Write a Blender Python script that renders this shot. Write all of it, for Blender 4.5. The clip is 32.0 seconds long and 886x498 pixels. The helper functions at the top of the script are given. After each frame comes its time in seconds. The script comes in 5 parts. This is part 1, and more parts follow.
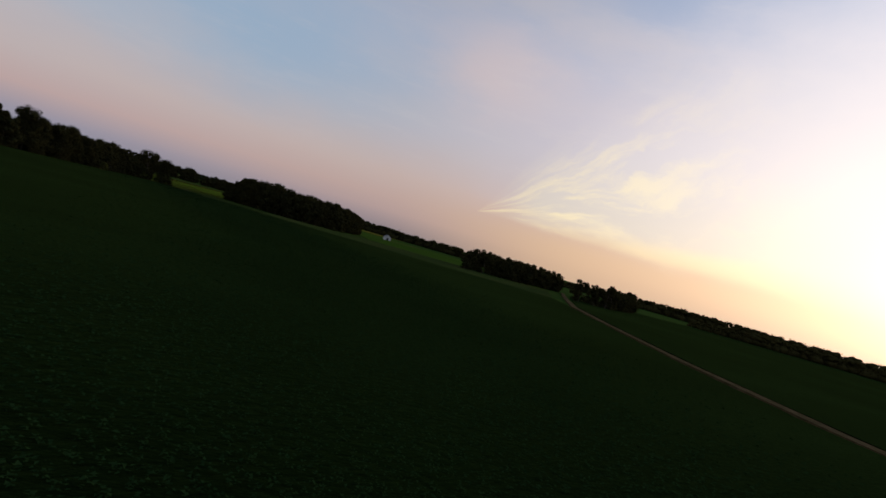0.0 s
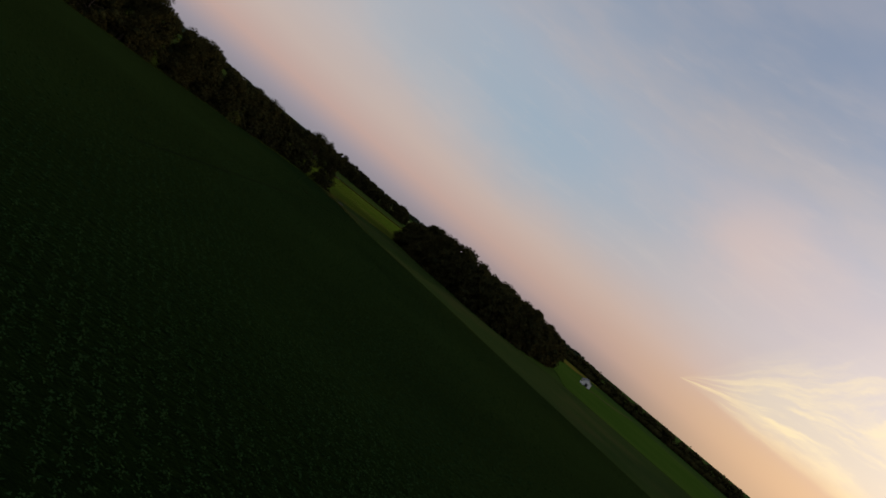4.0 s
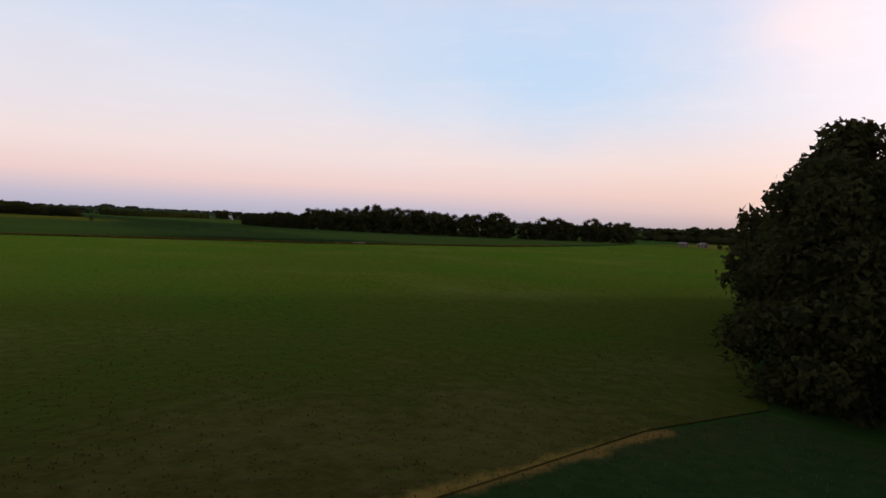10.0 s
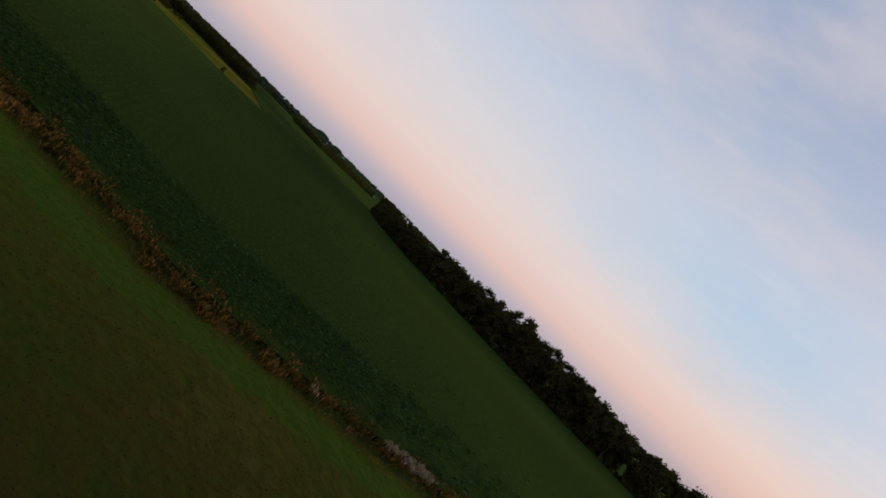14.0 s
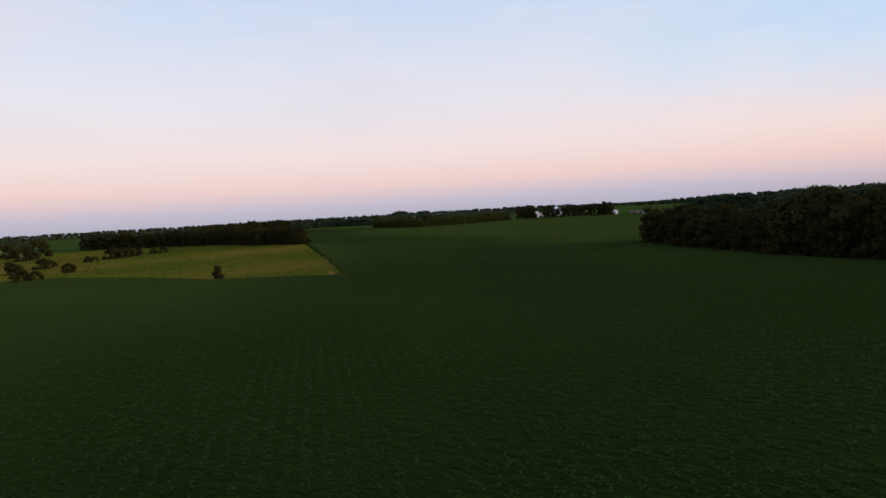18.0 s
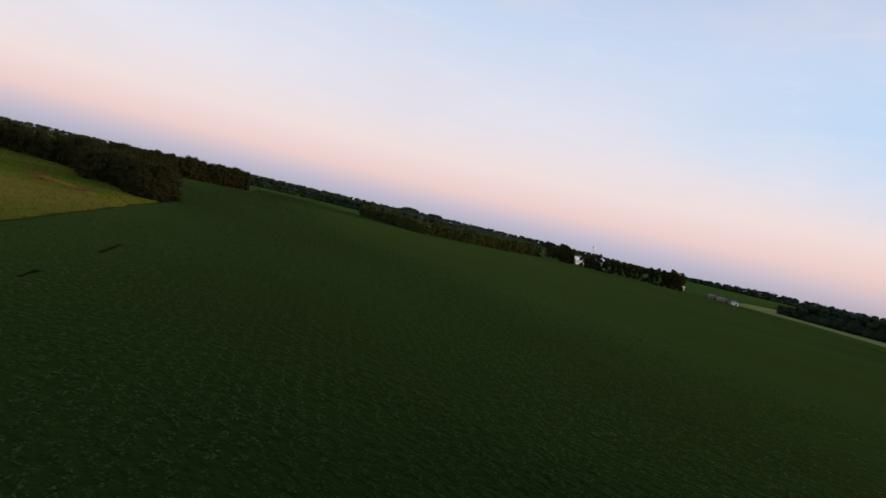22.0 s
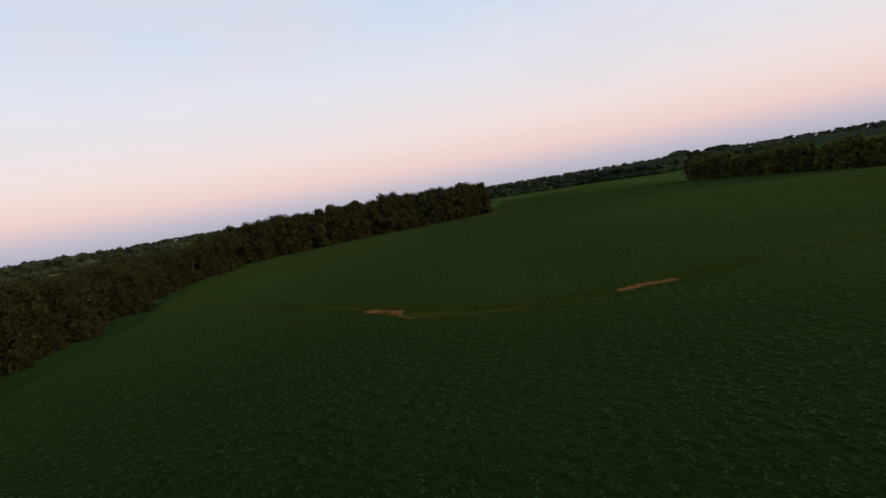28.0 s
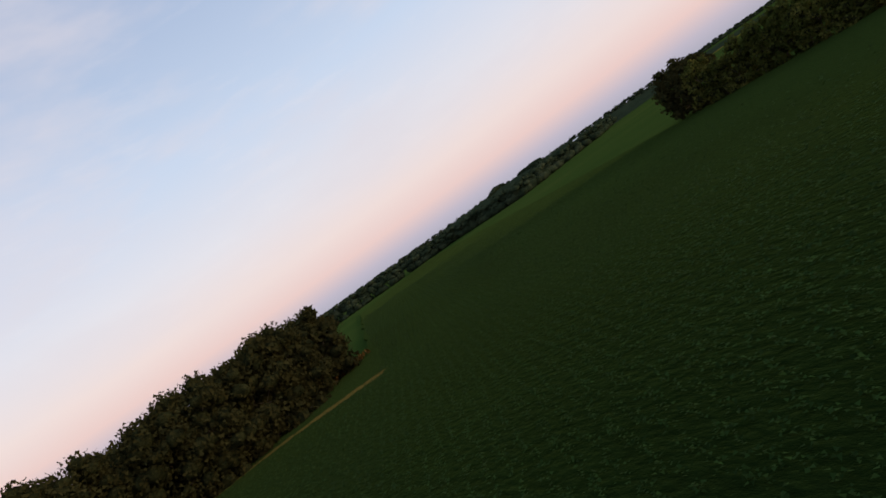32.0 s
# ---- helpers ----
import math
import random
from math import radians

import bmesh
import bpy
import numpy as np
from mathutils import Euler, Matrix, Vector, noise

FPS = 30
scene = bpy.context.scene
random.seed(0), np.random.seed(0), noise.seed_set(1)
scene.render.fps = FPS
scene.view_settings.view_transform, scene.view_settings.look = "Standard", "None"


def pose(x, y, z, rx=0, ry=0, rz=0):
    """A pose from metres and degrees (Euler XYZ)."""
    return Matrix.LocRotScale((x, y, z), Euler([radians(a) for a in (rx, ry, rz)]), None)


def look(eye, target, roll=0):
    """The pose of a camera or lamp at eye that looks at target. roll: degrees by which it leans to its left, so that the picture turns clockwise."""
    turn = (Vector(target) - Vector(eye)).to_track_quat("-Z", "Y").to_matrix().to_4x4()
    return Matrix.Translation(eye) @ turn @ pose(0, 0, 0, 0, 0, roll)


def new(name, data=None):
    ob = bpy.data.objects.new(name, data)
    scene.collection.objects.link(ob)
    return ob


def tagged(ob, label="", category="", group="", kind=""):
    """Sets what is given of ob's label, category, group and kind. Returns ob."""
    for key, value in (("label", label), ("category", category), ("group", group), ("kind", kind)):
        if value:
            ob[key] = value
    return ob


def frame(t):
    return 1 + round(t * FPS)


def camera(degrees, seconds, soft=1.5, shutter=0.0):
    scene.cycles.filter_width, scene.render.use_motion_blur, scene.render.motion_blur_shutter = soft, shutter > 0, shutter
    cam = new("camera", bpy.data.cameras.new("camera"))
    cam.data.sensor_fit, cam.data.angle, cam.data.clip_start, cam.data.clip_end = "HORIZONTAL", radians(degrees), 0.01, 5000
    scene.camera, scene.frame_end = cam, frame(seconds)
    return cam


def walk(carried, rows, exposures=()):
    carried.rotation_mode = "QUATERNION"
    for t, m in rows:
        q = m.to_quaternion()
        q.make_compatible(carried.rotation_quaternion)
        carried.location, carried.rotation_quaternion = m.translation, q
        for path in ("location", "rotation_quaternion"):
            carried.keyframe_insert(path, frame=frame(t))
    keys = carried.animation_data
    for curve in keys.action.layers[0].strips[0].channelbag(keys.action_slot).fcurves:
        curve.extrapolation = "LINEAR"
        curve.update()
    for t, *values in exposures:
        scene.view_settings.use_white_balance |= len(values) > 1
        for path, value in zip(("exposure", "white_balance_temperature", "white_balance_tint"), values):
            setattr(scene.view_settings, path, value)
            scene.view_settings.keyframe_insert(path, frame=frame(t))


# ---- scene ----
cam = camera(76.07, 32.0, soft=1.6)
PATH = [
    (0.0, pose(0.00, -0.00, 8.43, 89.56, -15.86, -0.00)),
    (0.5, pose(0.08, 16.04, 8.82, 91.03, -24.94, 2.33)),
    (1.0, pose(-0.21, 31.54, 9.23, 91.89, -30.49, 4.72)),
    (1.5, pose(-1.06, 46.36, 9.70, 92.30, -34.64, 6.88)),
    (2.0, pose(-3.18, 60.60, 10.21, 92.48, -36.33, 9.56)),
    (2.5, pose(-6.79, 74.26, 10.70, 92.66, -40.58, 12.14)),
    (3.0, pose(-11.48, 87.38, 11.14, 92.36, -41.08, 15.30)),
    (3.5, pose(-16.86, 99.91, 11.39, 91.03, -41.90, 19.01)),
    (4.0, pose(-22.77, 111.87, 11.45, 89.17, -39.62, 23.08)),
    (4.5, pose(-29.06, 123.59, 11.41, 88.39, -33.72, 25.32)),
    (5.0, pose(-35.88, 135.56, 11.21, 87.31, -25.24, 27.24)),
    (5.5, pose(-43.15, 147.68, 10.95, 86.23, -15.67, 28.78)),
    (6.0, pose(-50.84, 159.86, 10.67, 85.43, -6.47, 29.92)),
    (6.5, pose(-58.95, 172.08, 10.40, 85.10, 1.80, 30.40)),
    (7.0, pose(-67.48, 184.34, 10.16, 85.55, 8.60, 30.30)),
    (7.5, pose(-75.17, 197.75, 9.66, 86.00, 7.70, 29.70)),
    (8.0, pose(-83.22, 211.52, 9.01, 86.00, 7.20, 29.10)),
    (8.5, pose(-91.53, 225.35, 8.30, 85.82, 2.37, 30.17)),
    (9.0, pose(-99.90, 239.31, 7.82, 86.37, 0.79, 30.71)),
    (9.5, pose(-107.91, 253.61, 7.28, 86.53, -0.37, 31.14)),
    (10.0, pose(-115.49, 268.08, 6.99, 87.29, -2.32, 31.98)),
    (10.5, pose(-123.39, 281.12, 6.96, 88.02, -4.40, 32.34)),
    (11.0, pose(-132.32, 291.79, 7.18, 88.44, -8.81, 32.05)),
    (11.5, pose(-141.38, 302.04, 7.60, 89.15, -15.58, 32.75)),
    (12.0, pose(-151.33, 313.69, 8.13, 90.02, -24.61, 34.17)),
    (12.5, pose(-161.86, 326.21, 8.68, 90.75, -34.02, 35.55)),
    (13.0, pose(-173.37, 339.04, 9.23, 91.64, -41.88, 38.60)),
    (13.5, pose(-185.61, 351.07, 9.66, 91.30, -45.23, 43.50)),
    (14.0, pose(-198.56, 361.90, 9.95, 90.48, -44.43, 48.02)),
    (14.5, pose(-213.51, 370.27, 10.01, 90.01, -43.61, 50.68)),
    (15.0, pose(-230.54, 376.78, 9.95, 89.66, -43.45, 53.05)),
    (15.5, pose(-248.73, 382.26, 9.81, 88.90, -39.83, 56.41)),
    (16.0, pose(-267.24, 387.45, 9.66, 88.09, -33.84, 58.79)),
    (16.5, pose(-285.61, 392.66, 9.51, 87.36, -26.00, 60.24)),
    (17.0, pose(-303.33, 398.18, 9.38, 86.79, -16.82, 60.84)),
    (17.5, pose(-319.83, 404.31, 9.25, 86.42, -6.84, 60.63)),
    (18.0, pose(-334.36, 411.32, 9.15, 86.30, 3.43, 59.68)),
    (18.5, pose(-348.08, 418.33, 9.06, 86.45, 11.75, 59.87)),
    (19.0, pose(-361.23, 425.11, 9.08, 86.73, 18.73, 60.11)),
    (19.5, pose(-373.78, 431.92, 9.37, 86.84, 22.41, 59.26)),
    (20.0, pose(-385.87, 439.41, 9.59, 86.06, 15.19, 57.78)),
    (20.5, pose(-398.28, 447.66, 9.58, 86.35, 6.60, 57.24)),
    (21.0, pose(-410.56, 455.63, 9.41, 86.72, 2.83, 58.33)),
    (21.5, pose(-422.36, 463.03, 9.04, 86.57, -2.59, 59.71)),
    (22.0, pose(-433.64, 469.50, 8.56, 87.06, -12.95, 61.04)),
    (22.5, pose(-444.56, 475.20, 8.11, 88.37, -20.57, 62.75)),
    (23.0, pose(-455.75, 480.70, 7.84, 89.79, -27.33, 64.85)),
    (23.5, pose(-467.13, 485.97, 7.80, 90.19, -34.40, 67.21)),
    (24.0, pose(-478.71, 490.56, 8.01, 90.27, -37.75, 70.09)),
    (24.5, pose(-489.82, 494.55, 8.19, 89.85, -40.66, 73.80)),
    (25.0, pose(-499.92, 497.32, 8.31, 88.99, -39.56, 77.97)),
    (25.5, pose(-508.89, 496.91, 8.28, 87.91, -36.03, 81.50)),
    (26.0, pose(-518.02, 495.04, 8.08, 86.88, -30.33, 83.90)),
    (26.5, pose(-527.91, 492.20, 7.87, 85.96, -21.78, 84.33)),
    (27.0, pose(-541.65, 491.53, 7.84, 85.25, -11.81, 84.76)),
    (27.5, pose(-557.64, 492.48, 7.90, 84.79, -1.19, 84.97)),
    (28.0, pose(-574.69, 494.49, 8.02, 84.62, 9.30, 84.72)),
    (28.5, pose(-591.76, 497.04, 8.18, 84.82, 18.88, 83.77)),
    (29.0, pose(-607.83, 499.61, 8.40, 85.51, 26.78, 81.90)),
    (29.5, pose(-622.28, 502.32, 8.55, 86.05, 31.85, 79.05)),
    (30.0, pose(-635.30, 504.84, 8.53, 85.50, 33.66, 76.28)),
    (30.5, pose(-647.48, 507.12, 8.43, 85.88, 33.59, 73.56)),
    (31.0, pose(-659.04, 509.13, 8.24, 86.45, 35.32, 71.29)),
    (31.5, pose(-669.67, 511.22, 8.07, 87.47, 34.84, 69.15)),
    (32.0, pose(-679.84, 513.48, 7.87, 88.25, 35.36, 66.52)),
]
walk(cam, PATH, exposures=[(0, -0.74, 6200, 10), (1, -0.76, 6420, 10), (2, -0.74, 6750, 10), (3, -0.72, 6800, 10), (4.5, -0.60, 6850, 10), (6.5, 0.05, 6280, 11), (9.5, 0.08, 6320, 11), (12.5, -0.15, 6750, 12), (15.5, -0.15, 6800, 12), (17.5, 0.06, 6400, 11), (21.0, 0.04, 6280, 11), (22.5, 0.02, 6280, 11), (24.0, -0.08, 6750, 12), (26.5, -0.05, 6600, 11), (28.5, 0.05, 6350, 9), (32, 0.02, 6400, 10)])

# ---- sky and sun: low hazy sun behind thin cloud ----
SUN_AZ, SUN_EL = 43.0, 6.0      # degrees clockwise from +y, degrees above the horizon
sun_dir = Vector((math.sin(radians(SUN_AZ)) * math.cos(radians(SUN_EL)), math.cos(radians(SUN_AZ)) * math.cos(radians(SUN_EL)), math.sin(radians(SUN_EL))))


class Nodes:
    """Short hand for building node trees."""

    def __init__(self, tree):
        self.t = tree

    def add(self, kind, **sets):
        n = self.t.nodes.new(kind)
        for k, v in sets.items():
            if k == "operation":
                n.operation = v
            elif k == "blend":
                n.blend_type = v
            elif k == "data":
                n.data_type = v
            elif k == "clamp":
                n.use_clamp = v
        return n

    def put(self, sock, v):
        if isinstance(v, bpy.types.NodeSocket):
            self.t.links.new(v, sock)
        else:
            sock.default_value = v

    def math(self, op, a, b=0.0, c=None, clamp=False):
        n = self.add("ShaderNodeMath", operation=op, clamp=clamp)
        self.put(n.inputs[0], a)
        self.put(n.inputs[1], b)
        if c is not None:
            self.put(n.inputs[2], c)
        return n.outputs[0]

    def mix(self, f, a, b, blend="MIX"):
        n = self.add("ShaderNodeMixRGB", blend=blend)
        self.put(n.inputs[0], f)
        self.put(n.inputs[1], a)
        self.put(n.inputs[2], b)
        return n.outputs[0]

    def ramp(self, f, stops):
        n = self.add("ShaderNodeValToRGB")
        el = n.color_ramp.elements
        while len(el) < len(stops):
            el.new(0.5)
        for e, (p, c) in zip(el, stops):
            e.position, e.color = p, (*c, 1)
        self.put(n.inputs[0], f)
        return n.outputs[0]

    def noise(self, vec, scale, detail=3.0, rough=0.5):
        n = self.add("ShaderNodeTexNoise")
        n.inputs["Scale"].default_value = scale
        n.inputs["Detail"].default_value = detail
        n.inputs["Roughness"].default_value = rough
        self.put(n.inputs["Vector"], vec)
        return n.outputs[0]

    def dot(self, a, b):
        n = self.add("ShaderNodeVectorMath", operation="DOT_PRODUCT")
        self.put(n.inputs[0], a)
        self.put(n.inputs[1], b)
        return n.outputs["Value"]

    def scale(self, a, xyz):
        n = self.add("ShaderNodeVectorMath", operation="MULTIPLY")
        self.put(n.inputs[0], a)
        self.put(n.inputs[1], xyz)
        return n.outputs[0]

    def span(self, v, lo, hi):
        n = self.add("ShaderNodeMapRange")
        n.interpolation_type = "SMOOTHSTEP"
        self.put(n.inputs[0], v)
        self.put(n.inputs[1], lo)
        self.put(n.inputs[2], hi)
        return n.outputs[0]


world = bpy.data.worlds.new("dusk_sky")
scene.world = world
world.use_nodes = True
W = Nodes(world.node_tree)
sky = W.add("ShaderNodeTexSky")
sky.sky_type, sky.sun_disc, sky.sun_elevation, sky.sun_rotation = "NISHITA", False, radians(SUN_EL), radians(SUN_AZ)
sky.dust_density = 3.0
way = W.add("ShaderNodeTexCoord").outputs["Generated"]
up = W.dot(way, (0, 0, 1))
el = W.math("MULTIPLY", up, 1.25, clamp=True)
side = W.dot(way, (math.sin(radians(SUN_AZ)), math.cos(radians(SUN_AZ)), 0.0))
far_ramp = W.ramp(el, [(0.0, (.48, .47, .57)), (0.025, (.58, .53, .63)), (0.07, (.90, .65, .62)), (0.13, (.93, .76, .73)), (0.24, (.84, .81, .86)), (0.42, (.63, .73, .90)), (0.68, (.43, .53, .73)), (1.0, (.30, .41, .62))])
near_ramp = W.ramp(el, [(0.0, (.50, .38, .37)), (0.04, (.84, .57, .50)), (0.12, (.95, .69, .61)), (0.24, (.84, .77, .82)), (0.42, (.62, .70, .88)), (0.65, (.46, .57, .76)), (1.0, (.30, .40, .58))])
base = W.mix(W.span(side, 0.1, 0.95), far_ramp, near_ramp)
# thin streaked cloud, wider apart overhead
flat = W.scale(way, (1.0, 1.0, 3.2))
n1 = W.noise(flat, 2.1, 5.0, 0.55)
veil = W.math("MULTIPLY", W.span(n1, 0.42, 0.68), W.span(up, 0.02, 0.25))
cloud_col = W.mix(W.span(side, 0.2, 0.95), (.80, .74, .79, 1), (.95, .83, .78, 1))
base = W.mix(W.math("MULTIPLY", veil, 0.62), base, cloud_col)
# azimuth (clockwise from +y) and elevation in degrees, for the cloud forms on the sunset side
axis = W.add("ShaderNodeSeparateXYZ")
W.put(axis.inputs[0], way)
azim = W.math("MULTIPLY", W.math("ARCTAN2", axis.outputs[0], axis.outputs[1]), 57.2958)
elev = W.math("MULTIPLY", W.math("ARCSINE", up), 57.2958)
wisp = W.noise(W.scale(way, (1.0, 1.0, 1.6)), 4.5, 6.0, 0.6)
warp = W.math("MULTIPLY", W.math("SUBTRACT", wisp, 0.5), 13.0)


def lobe(az0, el0, wide, high, soft=1.0):
    """A soft oval of cloud or clear sky, its rim broken by wisps."""
    da = W.math("DIVIDE", W.math("ADD", W.math("SUBTRACT", azim, az0), warp), wide)
    de = W.math("DIVIDE", W.math("ADD", W.math("SUBTRACT", elev, el0), W.math("MULTIPLY", warp, 0.5)), high)
    r = W.math("SQRT", W.math("ADD", W.math("MULTIPLY", da, da), W.math("MULTIPLY", de, de)))
    return W.span(r, 1.0 + soft * .6, max(0.0, 1.0 - soft))


# clear blue above the pink band, and grey-blue higher up
base = W.mix(W.math("MULTIPLY", lobe(-21, 14, 19, 5.5), 0.62), base, (.44, .70, .96, 1))
base = W.mix(W.math("MULTIPLY", W.math("MULTIPLY", W.span(elev, 20, 36), W.span(azim, -45, 10)), 0.7), base, (.40, .51, .76, 1))
# lavender cloud bank
base = W.mix(W.math("MULTIPLY", lobe(14, 16, 24, 9), 0.75), base, (.94, .83, .90, 1))
base = W.mix(W.math("MULTIPLY", lobe(2, 18, 7, 4), 0.85), base, (1.02, .84, .84, 1))
# lit wedge of cloud that opens towards the sun
wa, we = W.math("SUBTRACT", azim, 2.4), W.math("SUBTRACT", elev, 4.2)
theta = W.math("MULTIPLY", W.math("ARCTAN2", we, wa), 57.2958)
reach = W.math("SQRT", W.math("ADD", W.math("MULTIPLY", wa, wa), W.math("MULTIPLY", we, we)))
bent = W.math("ADD", theta, W.math("MULTIPLY", warp, 1.6))
wedge = W.math("MULTIPLY", W.math("MULTIPLY", W.span(bent, -3, 5), W.span(bent, 62, 22)), W.span(reach, 0.3, 7))
wedge = W.math("MULTIPLY", wedge, W.span(reach, 75, 40))
base = W.mix(W.math("MULTIPLY", wedge, 0.85), base, W.mix(W.span(elev, 5, 15), (1.08, .96, .82, 1), (1.08, .97, .97, 1)))
fan = W.add("ShaderNodeCombineXYZ")
W.put(fan.inputs[0], W.math("MULTIPLY", bent, 0.11))
W.put(fan.inputs[1], W.math("MULTIPLY", reach, 0.10))
rays = W.span(W.noise(fan.outputs[0], 0.85, 5.0, 0.62), 0.42, 0.66)
rays = W.math("MULTIPLY", W.math("MULTIPLY", rays, W.span(bent, -2, 4)), W.math("MULTIPLY", W.span(bent, 60, 22), W.span(reach, 34, 4)))
base = W.mix(W.math("MULTIPLY", rays, 0.9), base, (1.50, 1.24, .78, 1))
ridge = W.math("MULTIPLY", W.math("MULTIPLY", W.span(theta, -2.2, 0.6), W.span(theta, 5.5, 1.5)), W.math("MULTIPLY", W.span(reach, 3, 22), W.span(reach, 60, 45)))
base = W.mix(W.math("MULTIPLY", ridge, 0.7), base, (1.42, 1.20, .74, 1))
under = W.math("MULTIPLY", W.math("MULTIPLY", W.span(elev, 6.5, 2.5), W.span(azim, -8, 14)), W.span(azim, 100, 70))
base = W.mix(W.math("MULTIPLY", under, 0.75), base, (1.08, .72, .44, 1))
toward = W.dot(way, tuple(sun_dir))
glow = W.math("POWER", W.math("MAXIMUM", toward, 0.0), 30.0)
base = W.mix(W.math("MULTIPLY", glow, 0.4), base, (1.26, 1.14, 1.04, 1))
core = W.math("POWER", W.math("MAXIMUM", toward, 0.0), 300.0)
base = W.mix(W.math("MULTIPLY", core, 0.3), base, (1.0, .9, .76, 1), "ADD")
# thin bright wisps, streaked along the wind
wisps = W.noise(W.scale(way, (2.2, 2.2, 11.0)), 3.4, 7.0, 0.66)
wisps = W.math("MULTIPLY", W.span(wisps, 0.50, 0.74), W.math("MULTIPLY", W.span(elev, 4, 9), W.span(elev, 40, 24)))
base = W.mix(W.math("MULTIPLY", wisps, 0.13), base, W.mix(W.span(side, 0.1, 0.9), (.97, .88, .88, 1), (1.16, 1.02, .95, 1)))
# the whole sunset side is brighter
gain = W.math("MULTIPLY", W.math("MULTIPLY", W.span(azim, -10, 52), W.span(azim, 135, 90)), W.span(elev, 70, 25))
bright = W.math("ADD", W.math("MULTIPLY", gain, 0.7), 1.0)
tone = W.add("ShaderNodeCombineXYZ")
for k in range(3):
    W.put(tone.inputs[k], bright)
base = W.mix(1.0, base, tone.outputs[0], "MULTIPLY")
base = W.mix(0.06, base, W.mix(1.0, sky.outputs[0], (.35, .35, .35, 1), "MULTIPLY"))
bg = world.node_tree.nodes["Background"]
W.put(bg.inputs[0], base)
bg.inputs[1].default_value = 0.95

sun = new("sun", bpy.data.lights.new("sun", "SUN"))
sun.data.energy, sun.data.angle, sun.data.color = 1.3, radians(9), (1.0, .74, .48)
sun.matrix_world = look((0, 0, 300), tuple(Vector((0, 0, 300)) - sun_dir))


# ---- materials ----
def surface(name, stops, scale=1.0, fine=12.0, rough=0.9, bump=0.3, stretch=(1, 1, 1), island=0.0, turn=None, gloss=0.0, through_light=0.0, fuzz=None, worn=()):
    """A rough natural surface: colour from two noises at real-world size, relief, and variation from piece to piece."""
    m = bpy.data.materials.new(name)
    m.use_nodes = True
    N = Nodes(m.node_tree)
    b = m.node_tree.nodes["Principled BSDF"]
    place = N.add("ShaderNodeNewGeometry").outputs["Position"]
    if turn is not None:
        rot = N.add("ShaderNodeVectorRotate")
        rot.rotation_type = "Z_AXIS"
        rot.inputs["Angle"].default_value = radians(turn)
        N.put(rot.inputs["Vector"], place)
        place = rot.outputs[0]
    sp = N.scale(place, stretch)
    big = N.noise(sp, scale, 4.0, 0.55)
    small = N.noise(sp, fine, 4.0, 0.6)
    f = N.math("ADD", N.math("MULTIPLY", big, 0.62), N.math("MULTIPLY", small, 0.38))
    if island:
        r = N.add("ShaderNodeNewGeometry").outputs["Random Per Island"]
        o = N.add("ShaderNodeObjectInfo").outputs["Random"]
        f = N.math("ADD", f, N.math("MULTIPLY", N.math("ADD", r, N.math("SUBTRACT", o, 1.0)), island))
    col = N.ramp(f, stops)
    for line, width, shade, strength in worn:
        ground = N.scale(N.add("ShaderNodeNewGeometry").outputs["Position"], (1, 1, 0))
        edge = N.noise(ground, 0.9, 5.0, 0.65)
        best = None
        for (x1, y1), (x2, y2) in zip(line, line[1:]):
            off = N.add("ShaderNodeVectorMath", operation="SUBTRACT")
            N.put(off.inputs[0], ground)
            off.inputs[1].default_value = (x1, y1, 0)
            dx, dy = x2 - x1, y2 - y1
            t = N.math("DIVIDE", N.dot(off.outputs[0], (dx, dy, 0)), dx * dx + dy * dy + 1e-6, clamp=True)
            foot = N.add("ShaderNodeVectorMath", operation="SCALE")
            foot.inputs[0].default_value = (dx, dy, 0)
            N.put(foot.inputs["Scale"], t)
            gap = N.add("ShaderNodeVectorMath", operation="DISTANCE")
            N.put(gap.inputs[0], off.outputs[0])
            N.put(gap.inputs[1], foot.outputs[0])
            d = gap.outputs["Value"]
            best = d if best is None else N.math("MINIMUM", best, d)
        best = N.math("ADD", best, N.math("MULTIPLY", N.math("SUBTRACT", edge, 0.5), width * 2.6))
        cover = N.math("MULTIPLY", N.span(best, width, width * 0.25), strength)
        col = N.mix(cover, col, N.mix(small, (*[c * .6 for c in shade], 1), (*[c * 1.4 for c in shade], 1)))
    N.put(b.inputs["Base Color"], col)
    b.inputs["Roughness"].default_value = rough
    b.inputs["Specular IOR Level"].default_value = gloss
    if fuzz:
        # the soft nap of upright leaf tips on a wide field
        b.inputs["Sheen Weight"].default_value = fuzz[0]
        b.inputs["Sheen Roughness"].default_value = 0.45
        b.inputs["Sheen Tint"].default_value = (*fuzz[1], 1)
    if bump:
        n = N.add("ShaderNodeBump")
        n.inputs["Strength"].default_value = bump
        n.inputs["Distance"].default_value = 0.15
        N.put(n.inputs["Height"], small)
        N.put(b.inputs["Normal"], n.outputs[0])
    if through_light:
        tr = N.add("ShaderNodeBsdfTranslucent")
        N.put(tr.inputs[0], col)
        mx = N.add("ShaderNodeMixShader")
        mx.inputs[0].default_value = through_light
        N.put(mx.inputs[1], b.outputs[0])
        N.put(mx.inputs[2], tr.outputs[0])
        N.put(m.node_tree.nodes["Material Output"].inputs[0], mx.outputs[0])
    return m


